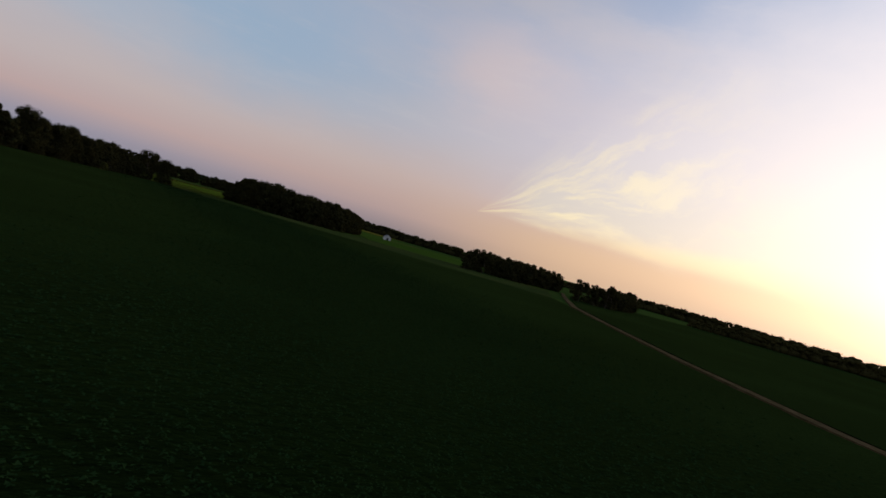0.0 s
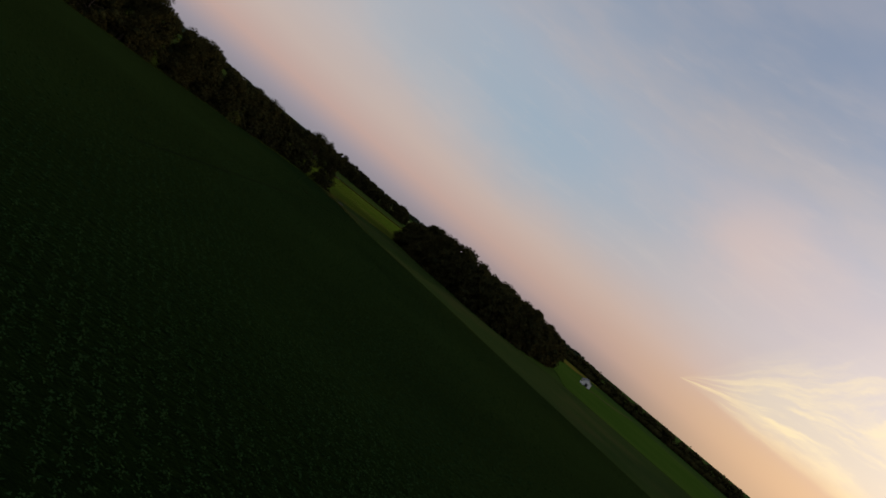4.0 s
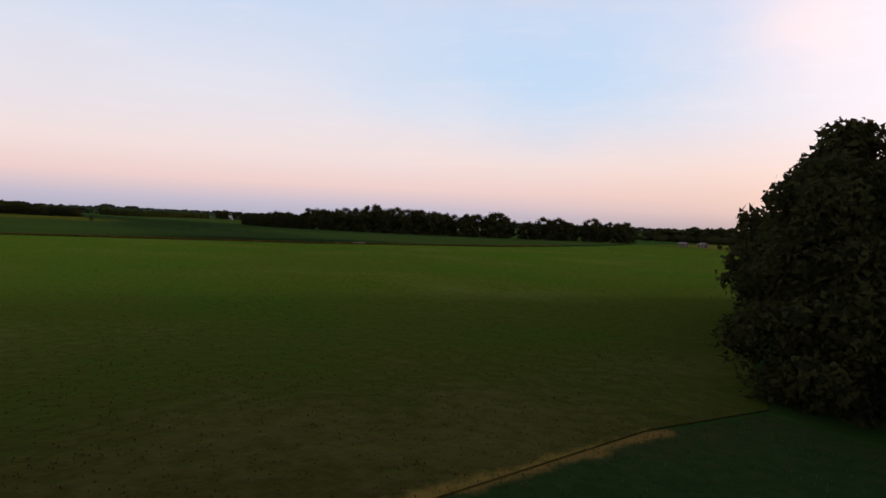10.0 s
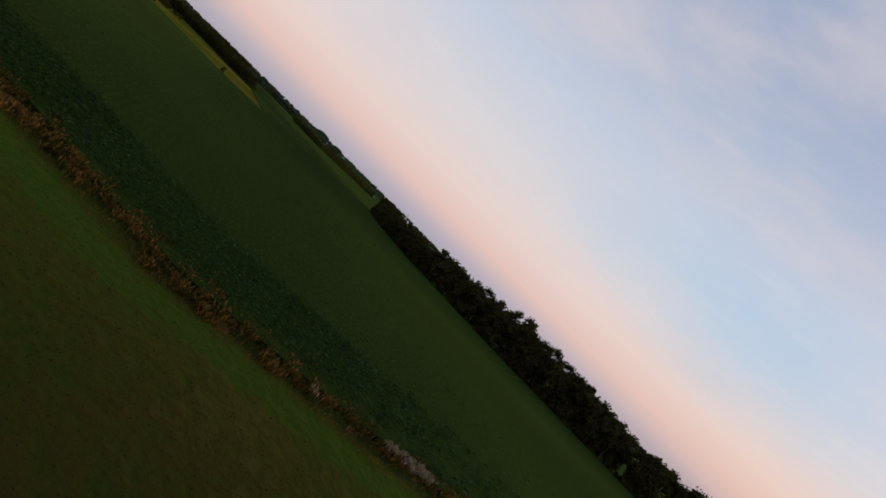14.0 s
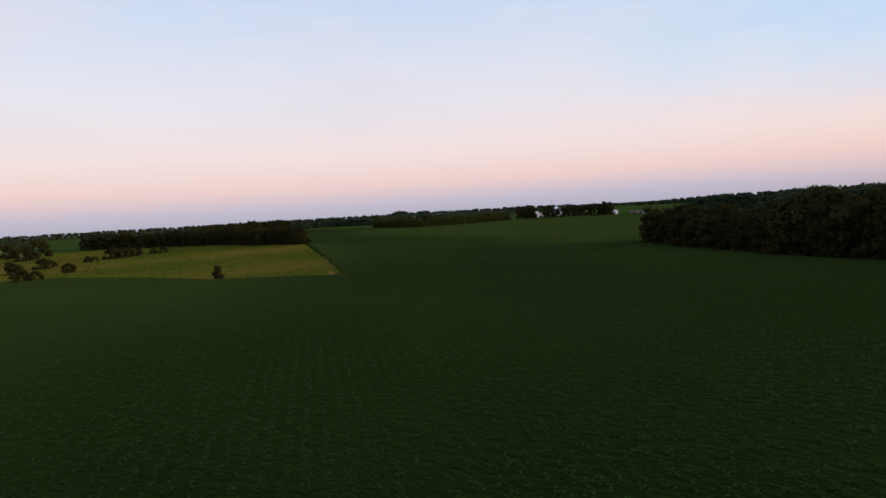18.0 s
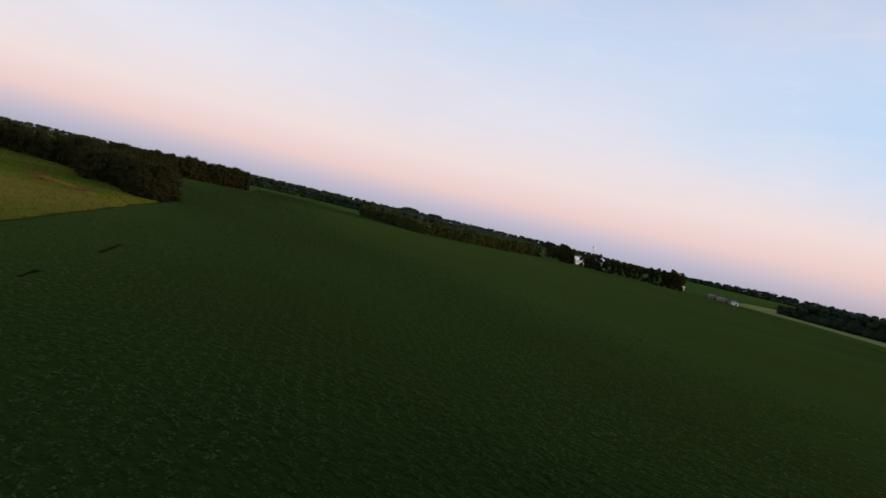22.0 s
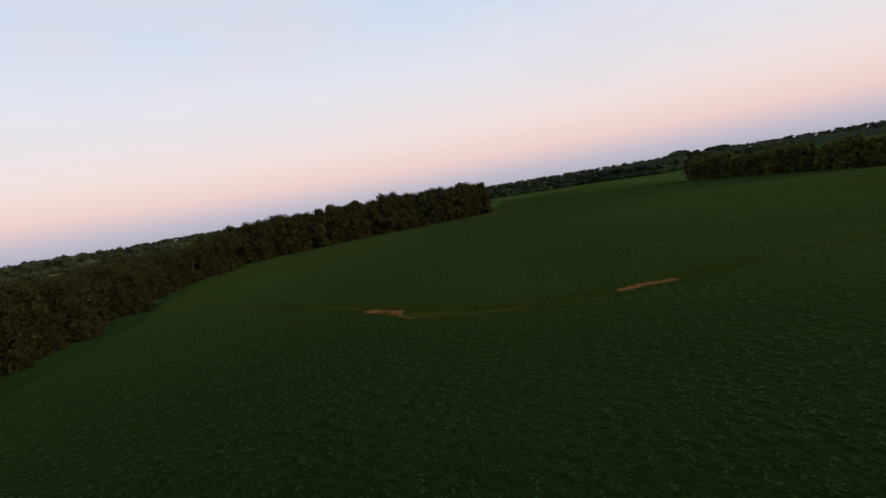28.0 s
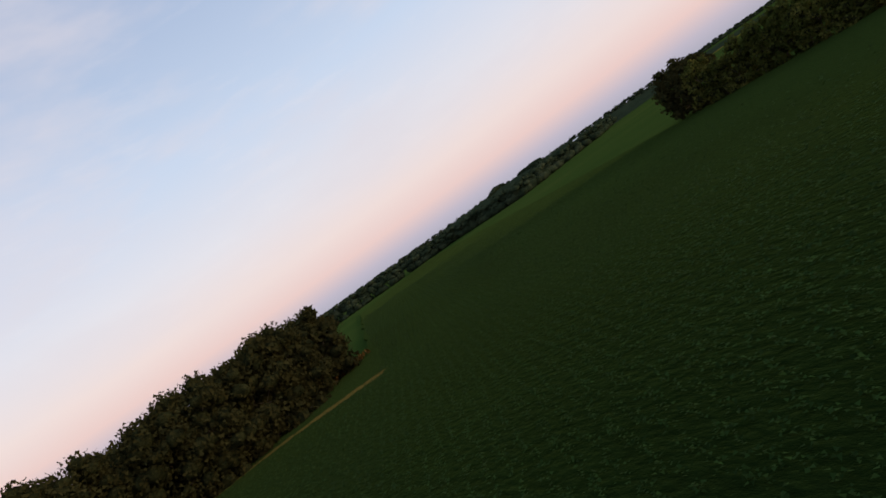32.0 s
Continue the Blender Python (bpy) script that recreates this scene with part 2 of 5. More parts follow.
CORNER = [[(-427.4, 442.8), (-424, 442), (-421, 440.6)], [(-424.4, 440.6), (-422, 439.4)]]
BARE = (.165, .074, .026)
RED, ORANGE, OLIVE, TANSOIL = (.100, .040, .013), (.118, .062, .015), (.046, .046, .009), (.068, .038, .018)
GAP_PATH = [(-124, 257.6), (-120, 254.7), (-116.6, 252.2), (-112.4, 249.6), (-108, 247.4), (-103, 245)]
MEADOW_PATH = [(-130.5, 260.6), (-128.6, 262.2), (-128.1, 266.7), (-126.5, 272.1), (-124.1, 277.7), (-121.3, 283.5), (-119.0, 288.5)]
HAY_RIM = [(-286.5, 302), (-258.6, 333), (-237.5, 357), (-221.8, 371), (-213, 387.5), (-201.5, 407.5), (-190.5, 427), (-181, 460), (-177, 500), (-176, 545)]
HEDGE_VERGE = [(-126, 254.6), (-129, 253.6), (-134, 250.4), (-138, 242), (-138.6, 228), (-139, 216), (-143, 196), (-151, 165)]
WOOD_VERGE = [(-734.5, 496), (-737, 502.5), (-737.8, 508), (-737.8, 512.5), (-736.6, 516.5), (-735.2, 520), (-734, 522.8)]
M_GROUND = surface("meadow", [(.3, (.010, .024, .005)), (.5, (.016, .034, .006)), (.7, (.030, .042, .009))], 0.02, 0.8, fuzz=(.028, (.44, .76, .22)), worn=[(HEDGE_VERGE, 1.1, TANSOIL, .85)])
# Base near-black: the shade between plants is put into the sheet's colour.
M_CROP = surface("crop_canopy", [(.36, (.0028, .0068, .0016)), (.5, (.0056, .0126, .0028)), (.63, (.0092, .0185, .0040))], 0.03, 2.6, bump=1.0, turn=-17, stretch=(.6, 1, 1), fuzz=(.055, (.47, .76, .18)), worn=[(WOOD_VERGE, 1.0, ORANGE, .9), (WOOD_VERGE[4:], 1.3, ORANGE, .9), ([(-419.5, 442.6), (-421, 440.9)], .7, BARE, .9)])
# Darker copy of the crop canopy: the backlit dimness towards sunset is in its colour.
M_CROP_S = surface("crop_canopy_south_backlit", [(.36, (.0016, .0042, .0010)), (.5, (.0032, .0076, .0017)), (.63, (.0058, .0125, .0030))], 0.03, 2.6, bump=1.0, turn=-32, stretch=(.6, 1, 1), fuzz=(.026, (.42, .74, .20)), worn=[([(-120.2, 249.9), (-117, 250.2)], 1.3, (.060, .030, .010), .5)])
M_GRASS = surface("hay_stubble", [(.34, (.012, .019, .003)), (.43, (.024, .0195, .005)), (.52, (.028, .0155, .0050)), (.64, (.046, .027, .010))], 0.045, 1.2, bump=0.8, fuzz=(.085, (.34, .86, .05)), worn=[(HAY_RIM, 2.2, (.017, .030, .005), .7), (MEADOW_PATH, .55, ORANGE, .95), (HEDGE_VERGE[2:6], 1.1, TANSOIL, .8)])
M_PASTURE = surface("green_pasture", [(.3, (.024, .052, .006)), (.5, (.034, .066, .008)), (.7, (.050, .074, .012))], 0.03, 1.2, bump=0.6)
M_BLADE = surface("hay_grass_blades", [(.32, (.016, .028, .004)), (.42, (.024, .022, .0045)), (.51, (.028, .0175, .005)), (.64, (.046, .028, .010))], 0.045, 1.2, 0.7, 0.0, island=.12, through_light=.3, fuzz=(.080, (.34, .86, .05)), worn=[(HAY_RIM, 2.2, (.020, .033, .005), .7)])
M_STUBBLE = surface("ripe_stalks", [(.34, (.028, .052, .005)), (.45, (.050, .064, .008)), (.55, (.094, .084, .013)), (.68, (.150, .102, .028))], 0.022, 1.0, 0.8, 0.0, island=.18, through_light=.2)
M_CLOVER = surface("low_green_crop", [(.36, (.0065, .0150, .0038)), (.5, (.0125, .0215, .0055)), (.64, (.026, .024, .0080))], 0.05, 1.8, bump=0.8, fuzz=(.04, (.42, .66, .20)), worn=[([(-129, 262), (-122, 258), (-114, 253), (-107, 248.6), (-99, 243.6)], 4.2, OLIVE, .55), ([(-116, 259), (-112, 262)], 4.5, (.042, .028, .011), .5), ([(-118, 255.4), (-113.6, 253.0)], 1.8, (.075, .056, .008), .7), ([(-129, 262.4), (-125.5, 262.6)], 1.6, (.125, .082, .014), .85), (GAP_PATH, .42, RED, .9), (MEADOW_PATH, .55, ORANGE, .95), (HEDGE_VERGE[:3], .9, TANSOIL, .8)])
M_YELLOW = surface("ripe_stubble", [(.38, (.016, .038, .005)), (.46, (.034, .050, .006)), (.54, (.066, .060, .010)), (.64, (.112, .072, .018))], 0.022, 1.0, bump=0.5, fuzz=(.05, (.70, .66, .08)), worn=[(CORNER[0], .8, BARE, .95), (CORNER[1], .6, BARE, .9), ([(-557, 456.5), (-549, 460.7), (-538, 465.5)], 1.6, ORANGE, .8), ([(-566, 470), (-548, 472), (-530, 468)], 6.0, (.098, .080, .009), .75)])
M_FARFIELD = surface("pale_far_field", [(.3, (.095, .118, .034)), (.7, (.165, .158, .056))], 0.02, 0.6, bump=0.1)
M_DIRT = surface("red_brown_soil", [(.34, (.026, .030, .008)), (.43, (.066, .034, .011)), (.54, (.130, .060, .020)), (.70, (.200, .100, .036))], 0.8, 6.0, bump=0.6)
# Darker than the other soils: crop shade over the track is in this colour.
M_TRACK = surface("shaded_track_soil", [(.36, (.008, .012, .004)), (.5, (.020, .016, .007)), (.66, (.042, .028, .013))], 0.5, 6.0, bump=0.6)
M_TAN = surface("tan_track", [(.3, (.034, .034, .012)), (.5, (.070, .050, .024)), (.7, (.120, .085, .046))], 0.6, 6.0, bump=0.5)
M_LEAF = surface("tree_leaves", [(.25, (.022, .021, .0080)), (.5, (.035, .033, .0112)), (.75, (.054, .048, .016))], 0.5, 5.0, 0.6, 0.0, island=0.12, through_light=0.22)
M_LEAF_WARM = surface("sunlit_brush_leaves", [(.25, (.030, .042, .010)), (.5, (.060, .068, .015)), (.75, (.120, .110, .026))], 0.5, 5.0, 0.6, 0.0, island=0.22, through_light=0.25)
# Greyer and bluer than tree_leaves: distance haze put into the foliage colour.
M_FAR = surface("hazed_far_foliage", [(.34, (.012, .019, .010)), (.5, (.026, .036, .019)), (.66, (.046, .054, .028))], 0.12, 0.9, 0.9, 0.8, island=0.12)
# Darker than the leaves: shade inside the crowns is put into this colour.
M_CORE = surface("foliage_shade_core", [(.38, (.009, .011, .005)), (.5, (.018, .020, .0076)), (.62, (.031, .033, .012))], 1.5, 5.0, 0.9, 1.0)
M_BARK = surface("bark", [(.3, (.050, .038, .028)), (.7, (.130, .105, .080))], 2.0, 14.0, 0.9, 0.8, stretch=(1, 1, .25))
M_SNAG = surface("bleached_dead_wood", [(.3, (.07, .058, .045)), (.7, (.15, .125, .10))], 2.0, 14.0, 0.9, 0.6, stretch=(1, 1, .25))
M_PLANT = surface("crop_leaves", [(.2, (.0090, .0205, .0050)), (.5, (.0205, .045, .0106)), (.68, (.029, .060, .0145)), (.85, (.040, .076, .022))], 0.08, 3.0, 0.7, 0.0, island=0.4, through_light=0.15, fuzz=(.068, (.50, .80, .18)), gloss=.01)
M_PLANT_BLUE = surface("broad_crop_leaves", [(.2, (.0036, .0090, .0032)), (.5, (.0120, .0270, .0092)), (.8, (.031, .058, .021))], 0.08, 3.0, 0.65, 0.0, island=0.6, through_light=0.2)
# Darkened copy of crop_leaves, with the same backlit look put into the colour.
M_PLANT_S = surface("crop_leaves_south_backlit", [(.2, (.0044, .0108, .0034)), (.5, (.0085, .0200, .0060)), (.8, (.0160, .0340, .0100))], 0.08, 3.0, 0.75, 0.0, island=0.3, through_light=0.03)
# Near-black soil: the shade down in the wheel ruts is put into its colour.
M_SOIL = surface("shaded_rut_soil", [(.3, (.005, .008, .003)), (.7, (.010, .014, .005))], 0.5, 5.0, bump=0.6)
M_WEED = surface("dry_weeds", [(.30, (.026, .026, .006)), (.42, (.070, .044, .011)), (.54, (.125, .060, .015)), (.72, (.200, .115, .038))], 0.45, 3.0, 0.8, 0.0, island=0.26, through_light=0.15)
M_PALEWEED = surface("pale_seed_heads", [(.25, (.13, .10, .06)), (.75, (.30, .24, .16))], 0.8, 4.0, 0.8, 0.0, island=0.25, through_light=0.2)
M_GREENWEED = surface("green_weeds", [(.2, (.014, .028, .005)), (.5, (.028, .040, .007)), (.8, (.056, .048, .012))], 0.3, 3.0, 0.8, 0.0, island=0.35, through_light=0.15)
M_STONE = surface("pale_rubble", [(.3, (.060, .052, .042)), (.7, (.130, .110, .090))], 1.5, 12.0, 0.85, 0.6, island=0.2)
M_WHITE = surface("white_siding", [(.3, (.50, .49, .475)), (.7, (.66, .65, .63))], 0.8, 8.0, 0.6, 0.1)
M_METAL = surface("galvanised_steel", [(.3, (.50, .51, .53)), (.7, (.66, .67, .69))], 0.7, 6.0, 0.4, 0.1, gloss=0.5)
M_ROOF = surface("grey_roof", [(.3, (.12, .12, .125)), (.7, (.22, .21, .21))], 0.8, 6.0, 0.7, 0.2)
M_TANWALL = surface("tan_wall", [(.3, (.13, .10, .075)), (.7, (.19, .145, .115))], 0.8, 6.0, 0.8, 0.1)
M_GLASS = surface("dark_window", [(.3, (.02, .025, .03)), (.7, (.03, .035, .04))], 1.0, 2.0, 0.08, 0.0, gloss=0.6)
M_DARK = surface("dark_opening", [(.3, (.02, .02, .02)), (.7, (.035, .033, .03))], 1.0, 4.0, 0.9, 0.1)


# ---- builders ----
def mesh_from(name, verts, faces, mats, index=None, smooth=False):
    me = bpy.data.meshes.new(name)
    me.from_pydata(verts, [], faces)
    for m in mats:
        me.materials.append(m)
    if index is not None:
        me.polygons.foreach_set("material_index", index)
    if smooth:
        me.polygons.foreach_set("use_smooth", [True] * len(me.polygons))
    me.update()
    return me


def fast_mesh(name, verts, quads, mats, k=4):
    """A mesh of faces with k corners each, straight from arrays."""
    me = bpy.data.meshes.new(name)
    nv, nf = len(verts), len(quads)
    me.vertices.add(nv)
    me.vertices.foreach_set("co", np.asarray(verts, dtype=np.float32).ravel())
    me.loops.add(nf * k)
    me.loops.foreach_set("vertex_index", np.asarray(quads, dtype=np.int32).ravel())
    me.polygons.add(nf)
    me.polygons.foreach_set("loop_start", np.arange(0, nf * k, k, dtype=np.int32))
    for m in mats:
        me.materials.append(m)
    me.update(calc_edges=True)
    return me


def part(name, bm, material, parent, label=""):
    me = bpy.data.meshes.new(name)
    bm.to_mesh(me)
    bm.free()
    me.materials.append(material)
    ob = new(name, me)
    ob.parent = parent
    return tagged(ob, label)


def inside(poly, x, y):
    """Which of the points lie in the polygon."""
    hit = np.zeros(x.shape, bool)
    n = len(poly)
    for i in range(n):
        (x1, y1), (x2, y2) = poly[i], poly[(i + 1) % n]
        c = ((y1 > y) != (y2 > y)) & (x < (x2 - x1) * (y - y1) / (y2 - y1 + 1e-12) + x1)
        hit ^= c
    return hit


def along(line, step, rng=None, jitter=0.0):
    """Points every so many metres along a line of corners."""
    out = []
    for (x1, y1), (x2, y2) in zip(line, line[1:]):
        d = math.hypot(x2 - x1, y2 - y1)
        k = max(1, int(d / step))
        for i in range(k):
            s = (i + (rng.random() if rng else 0.5)) / k
            jx, jy = (rng.uniform(-jitter, jitter), rng.uniform(-jitter, jitter)) if rng else (0, 0)
            out.append((x1 + (x2 - x1) * s + jx, y1 + (y2 - y1) * s + jy))
    return out


def line_distance(line, x, y):
    best = np.full(x.shape, 1e9)
    for (x1, y1), (x2, y2) in zip(line, line[1:]):
        dx, dy = x2 - x1, y2 - y1
        t = np.clip(((x - x1) * dx + (y - y1) * dy) / (dx * dx + dy * dy), 0, 1)
        best = np.minimum(best, np.hypot(x - x1 - t * dx, y - y1 - t * dy))
    return best


def ragged(pts, rng, amp, step=6.0):
    """A polygon with its edges cut up and made uneven."""
    out = []
    n = len(pts)
    for i in range(n):
        (x1, y1), (x2, y2) = pts[i], pts[(i + 1) % n]
        d = math.hypot(x2 - x1, y2 - y1)
        k = max(1, min(60, int(d / step)))
        for j in range(k):
            s = j / k
            a = amp if j else 0
            out.append((x1 + (x2 - x1) * s + rng.uniform(-a, a), y1 + (y2 - y1) * s + rng.uniform(-a, a)))
    return out


def sheet(name, pts, z, mat, label, category="field", amp=0.5, step=6.0):
    """A field or a patch of soil: a slab with sides down to the ground."""
    pts = ragged(pts, random.Random(name + label), amp, step)
    n = len(pts)
    v = [(x, y, z) for x, y in pts] + [(x, y, -0.05) for x, y in pts]
    f = [list(range(n))] + [[i, n + i, n + (i + 1) % n, (i + 1) % n] for i in range(n)]
    return tagged(new(name, mesh_from(name, v, f, [mat])), label, category, kind="structure")


def ribbon(line, widths, rng, wob=0.4):
    """The outline of a strip along a line."""
    l, r = [], []
    for i, (x, y) in enumerate(line):
        a = line[max(0, i - 1)]
        b = line[min(len(line) - 1, i + 1)]
        dx, dy = b[0] - a[0], b[1] - a[1]
        d = math.hypot(dx, dy) or 1
        w = widths[i] if isinstance(widths, list) else widths
        w1, w2 = w * rng.uniform(1 - wob, 1 + wob) / 2, w * rng.uniform(1 - wob, 1 + wob) / 2
        l.append((x - dy / d * w1, y + dx / d * w1))
        r.append((x + dy / d * w2, y - dx / d * w2))
    return l + r[::-1]


ICO_V, ICO_F = [], []
_bm = bmesh.new()
bmesh.ops.create_icosphere(_bm, subdivisions=1, radius=1)
ICO_V = np.array([v.co[:] for v in _bm.verts])
ICO_F = [[v.index for v in f.verts] for f in _bm.faces]
_bm.free()


def leaf_sprays(rng, centre, radius, count, size, squash=0.85):
    """Leaf sprays in and round a ball: corners of small pointed blades."""
    d = rng.normal(size=(count, 3))
    d /= np.linalg.norm(d, axis=1)[:, None]
    r = radius * (0.58 + 0.56 * rng.random(count))
    c = centre + d * r[:, None] * np.array([1, 1, squash])
    a = rng.normal(size=(count, 3))
    a /= np.linalg.norm(a, axis=1)[:, None]
    b = np.cross(a, d + rng.normal(size=(count, 3)) * 0.5)
    b /= np.linalg.norm(b, axis=1)[:, None] + 1e-9
    s = size * (0.6 + 0.8 * rng.random(count))[:, None]
    q = np.stack([c + a * s * 1.1, c - a * s * .8 + b * s * .75, c - a * s * .8 - b * s * .75], axis=1)
    return q.reshape(-1, 3)


def limb(p, q, r1, r2, n=6):
    p, q = Vector(p), Vector(q)
    d = (q - p).normalized()
    u = d.orthogonal().normalized()
    w = d.cross(u)
    v, f = [], []
    for c, r in ((p, r1), (q, r2)):
        for i in range(n):
            a = 2 * math.pi * i / n
            v.append(c + u * math.cos(a) * r + w * math.sin(a) * r)
    for i in range(n):
        f.append([i, (i + 1) % n, n + (i + 1) % n, n + i])
    return v, f


def tree_meshes(seed, height, width, low, clumps, leaves, leaf, shape="round", gaps=0.0, mat=None, body=0.60):
    """Trunk and crown of one kind of tree. low: where the crown begins, as a share of the height."""
    rng = np.random.default_rng(seed)
    tv, tf = [], []

    def add(v, f):
        k = len(tv)
        tv.extend(v)
        tf.extend([[i + k for i in q] for q in f])
    top = height * (0.75 if shape != "bush" else 0.5)
    r0 = 0.018 * height + 0.03
    pts = [Vector((0, 0, -0.2))]
    for i in range(1, 6):
        pts.append(Vector((rng.normal() * 0.02 * height, rng.normal() * 0.02 * height, top * i / 5)))
    for i in range(5):
        add(*limb(pts[i], pts[i + 1], r0 * (1 - i / 6.2) * (1.25 if i == 0 else 1), r0 * (1 - (i + 1) / 6.2), 7))
    h0 = height * low
    cen, rad = [], []
    for i in range(clumps):
        u = (i + 0.5) / clumps
        z = h0 + (height - h0) * u ** 0.85
        s = (z - h0) / (height - h0)
        if shape == "round":
            env = math.sqrt(max(0.05, 1 - (s * 1.5 - 0.7) ** 2))
        elif shape == "tall":
            env = (0.75 + 0.35 * math.sin(s * 7 + seed)) * math.sqrt(max(0.04, 1 - (s * 1.38 - 0.5) ** 2))
        elif shape == "bush":
            env = math.sqrt(max(0.05, 1 - (s * 1.3 - 0.3) ** 2))
        else:
            env = 0.2 + 0.95 * math.sin(math.pi * min(1, s * 0.8 + 0.18))
        a = rng.random() * 2 * math.pi
        rr = width / 2 * env * (0.35 + 0.65 * math.sqrt(rng.random()))
        cr = width * (0.13 + 0.10 * rng.random()) * (0.7 + 0.3 * env)
        cen.append((math.cos(a) * rr, math.sin(a) * rr, z - cr * 0.45))
        rad.append(cr)
    for i in range(0, clumps, max(1, clumps // 9)):
        c = cen[i]
        k = min(4, max(1, int(c[2] * 0.72 / top * 5)))
        add(*limb(pts[k], c, r0 * 0.42, r0 * 0.10, 5))
    cv, cf = [], []
    # solid balls fill the crown, their dark colour standing for its inner shade
    for c, r in zip(cen, rad):
        if rng.random() < gaps:
            continue
        k = len(cv)
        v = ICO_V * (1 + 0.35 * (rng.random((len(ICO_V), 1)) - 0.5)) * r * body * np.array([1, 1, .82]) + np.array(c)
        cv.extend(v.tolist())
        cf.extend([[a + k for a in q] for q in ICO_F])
    core = len(cf)
    k = len(cv)
    lv = np.concatenate([leaf_sprays(rng, np.array(c), r, leaves * 2, leaf) for c, r in zip(cen, rad)])
    cv.extend(lv.tolist())
    cf.extend([[k + 3 * i, k + 3 * i + 1, k + 3 * i + 2] for i in range(len(lv) // 3)])
    trunk = mesh_from("trunk", tv, tf, [M_BARK], smooth=True)
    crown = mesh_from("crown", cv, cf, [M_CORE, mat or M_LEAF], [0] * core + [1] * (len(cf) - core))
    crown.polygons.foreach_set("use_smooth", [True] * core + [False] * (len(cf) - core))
    return trunk, crown


def tree(kind, x, y, size, turn, label, group, z=0.0, category="tree", name="tree"):
    """One standing tree, of trunk and crown."""
    trunk, crown = kind
    ob = new(name)
    ob.matrix_world = Matrix.LocRotScale((x, y, z), Euler((0, 0, turn)), size if isinstance(size, tuple) else (size, size, size))
    for n, me in (("trunk", trunk), ("crown", crown)):
        c = new(n, me)
        c.parent = ob
    return tagged(ob, label, category, group)


# ---- plan of the land ----
HEDGE = [(-137, 258), (-141, 252), (-143, 244), (-142, 230), (-142, 214), (-146, 196), (-154, 165), (-167, 120), (-186, 70)]
F1 = [(-125.4, 252.6), (-121.2, 251.7), (-116.8, 250.2), (-111.7, 248.2), (-104, 244.5), (-99, 242.3), (-93, 240.4), (-79, 238.5), (-62, 234.4), (-50, 231), (-11, 222), (46, 214), (44, 150), (43, 99), (45, 65), (56, 20), (70, -160), (-260, -160), (-180, 70), (-162, 120), (-148, 165), (-140, 196), (-137, 216), (-136.5, 232), (-136, 243), (-132, 250.5)]
STRIP = [(-330, 262), (-290, 304), (-262, 337), (-240, 361.5), (-225, 374), (-217, 389), (-205, 410), (-194, 428), (-187, 460), (-183, 500), (-182, 545)]
ROW_FRONT = [(-414, 508), (-395, 499), (-377, 492), (-345, 487), (-300, 493), (-255, 508), (-215, 528), (-186, 548)]
TRACK = [(-421, 440.5), (-418.4, 443.6), (-415.2, 449.4), (-412, 457.4), (-411.2, 466), (-411.6, 473), (-414, 492), (-416.5, 507)]
WOOD_N = [(-560, 474), (-571, 470), (-600, 466), (-649, 461), (-668, 457), (-706, 461), (-717, 470), (-732, 491.6), (-738.2, 503.4), (-741, 512), (-746.5, 519), (-758, 526)]
WOODLOT = [(-113.3, 296), (-105.5, 292), (-92, 288.5), (-73, 285), (-62.5, 287.5), (-55.5, 306), (-54, 340), (-81, 357.5), (-106, 346), (-114, 322)]
SWATH = [(0, 0), (-3, 60), (-23, 112), (-51, 160), (-83, 211), (-115, 268), (-151, 314), (-199, 362), (-267, 387), (-334, 411), (-386, 439), (-434, 469), (-479, 491), (-518, 495), (-575, 495), (-635, 505), (-680, 514), (-720, 527), (-820, 555)]

ground = mesh_from("ground", [(-4700, -4700, 0), (4700, -4700, 0), (4700, 4700, 0), (-4700, 4700, 0)], [[0, 1, 2, 3]], [M_GROUND])
tagged(new("ground", ground), "broad flat farmland of mixed green meadow", "ground", kind="structure")
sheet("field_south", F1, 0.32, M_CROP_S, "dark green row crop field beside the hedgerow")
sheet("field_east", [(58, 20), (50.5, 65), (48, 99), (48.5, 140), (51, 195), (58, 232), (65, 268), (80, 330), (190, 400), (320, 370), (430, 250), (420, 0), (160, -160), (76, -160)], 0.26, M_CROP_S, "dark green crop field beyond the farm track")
sheet("field_clover", [(-127.5, 252.4), (-125.2, 251), (-121, 250.2), (-116.6, 248.8), (-111.5, 246.8), (-104, 243.1), (-98, 240.9), (-93, 238.9), (-79, 237), (-62, 232.9), (-50, 229.5), (-11, 220.5), (45.5, 212.5), (60, 300), (-40, 305), (-56, 289), (-73, 280), (-94, 285), (-107, 289), (-116, 293), (-119.5, 288), (-123, 279), (-127, 270), (-130, 262), (-130, 257)], 0.10, M_CLOVER, "low green crop in front of the woodlot")
sheet("field_hay", [(-129.5, 262), (-127, 270.5), (-123, 279.5), (-119.5, 288.5), (-116, 294), (-120, 322), (-112, 350), (-80, 362), (-118, 499), (-179, 552), (-179, 500), (-184, 460), (-191, 429), (-202, 411), (-214, 390), (-222, 376), (-237, 361), (-259, 336), (-287, 306), (-327, 264), (-260, 190), (-190, 160), (-158, 165), (-148, 200), (-142, 220), (-138, 245)], 0.06, M_GRASS, "bright green mown hay meadow with worn brown patches")
sheet("field_pasture", [(-79.5, 363), (-49, 346), (-39, 306.5), (58, 302), (40, 460), (-60, 520), (-117, 499.5)], 0.07, M_PASTURE, "bright green pasture beside the woodlot")
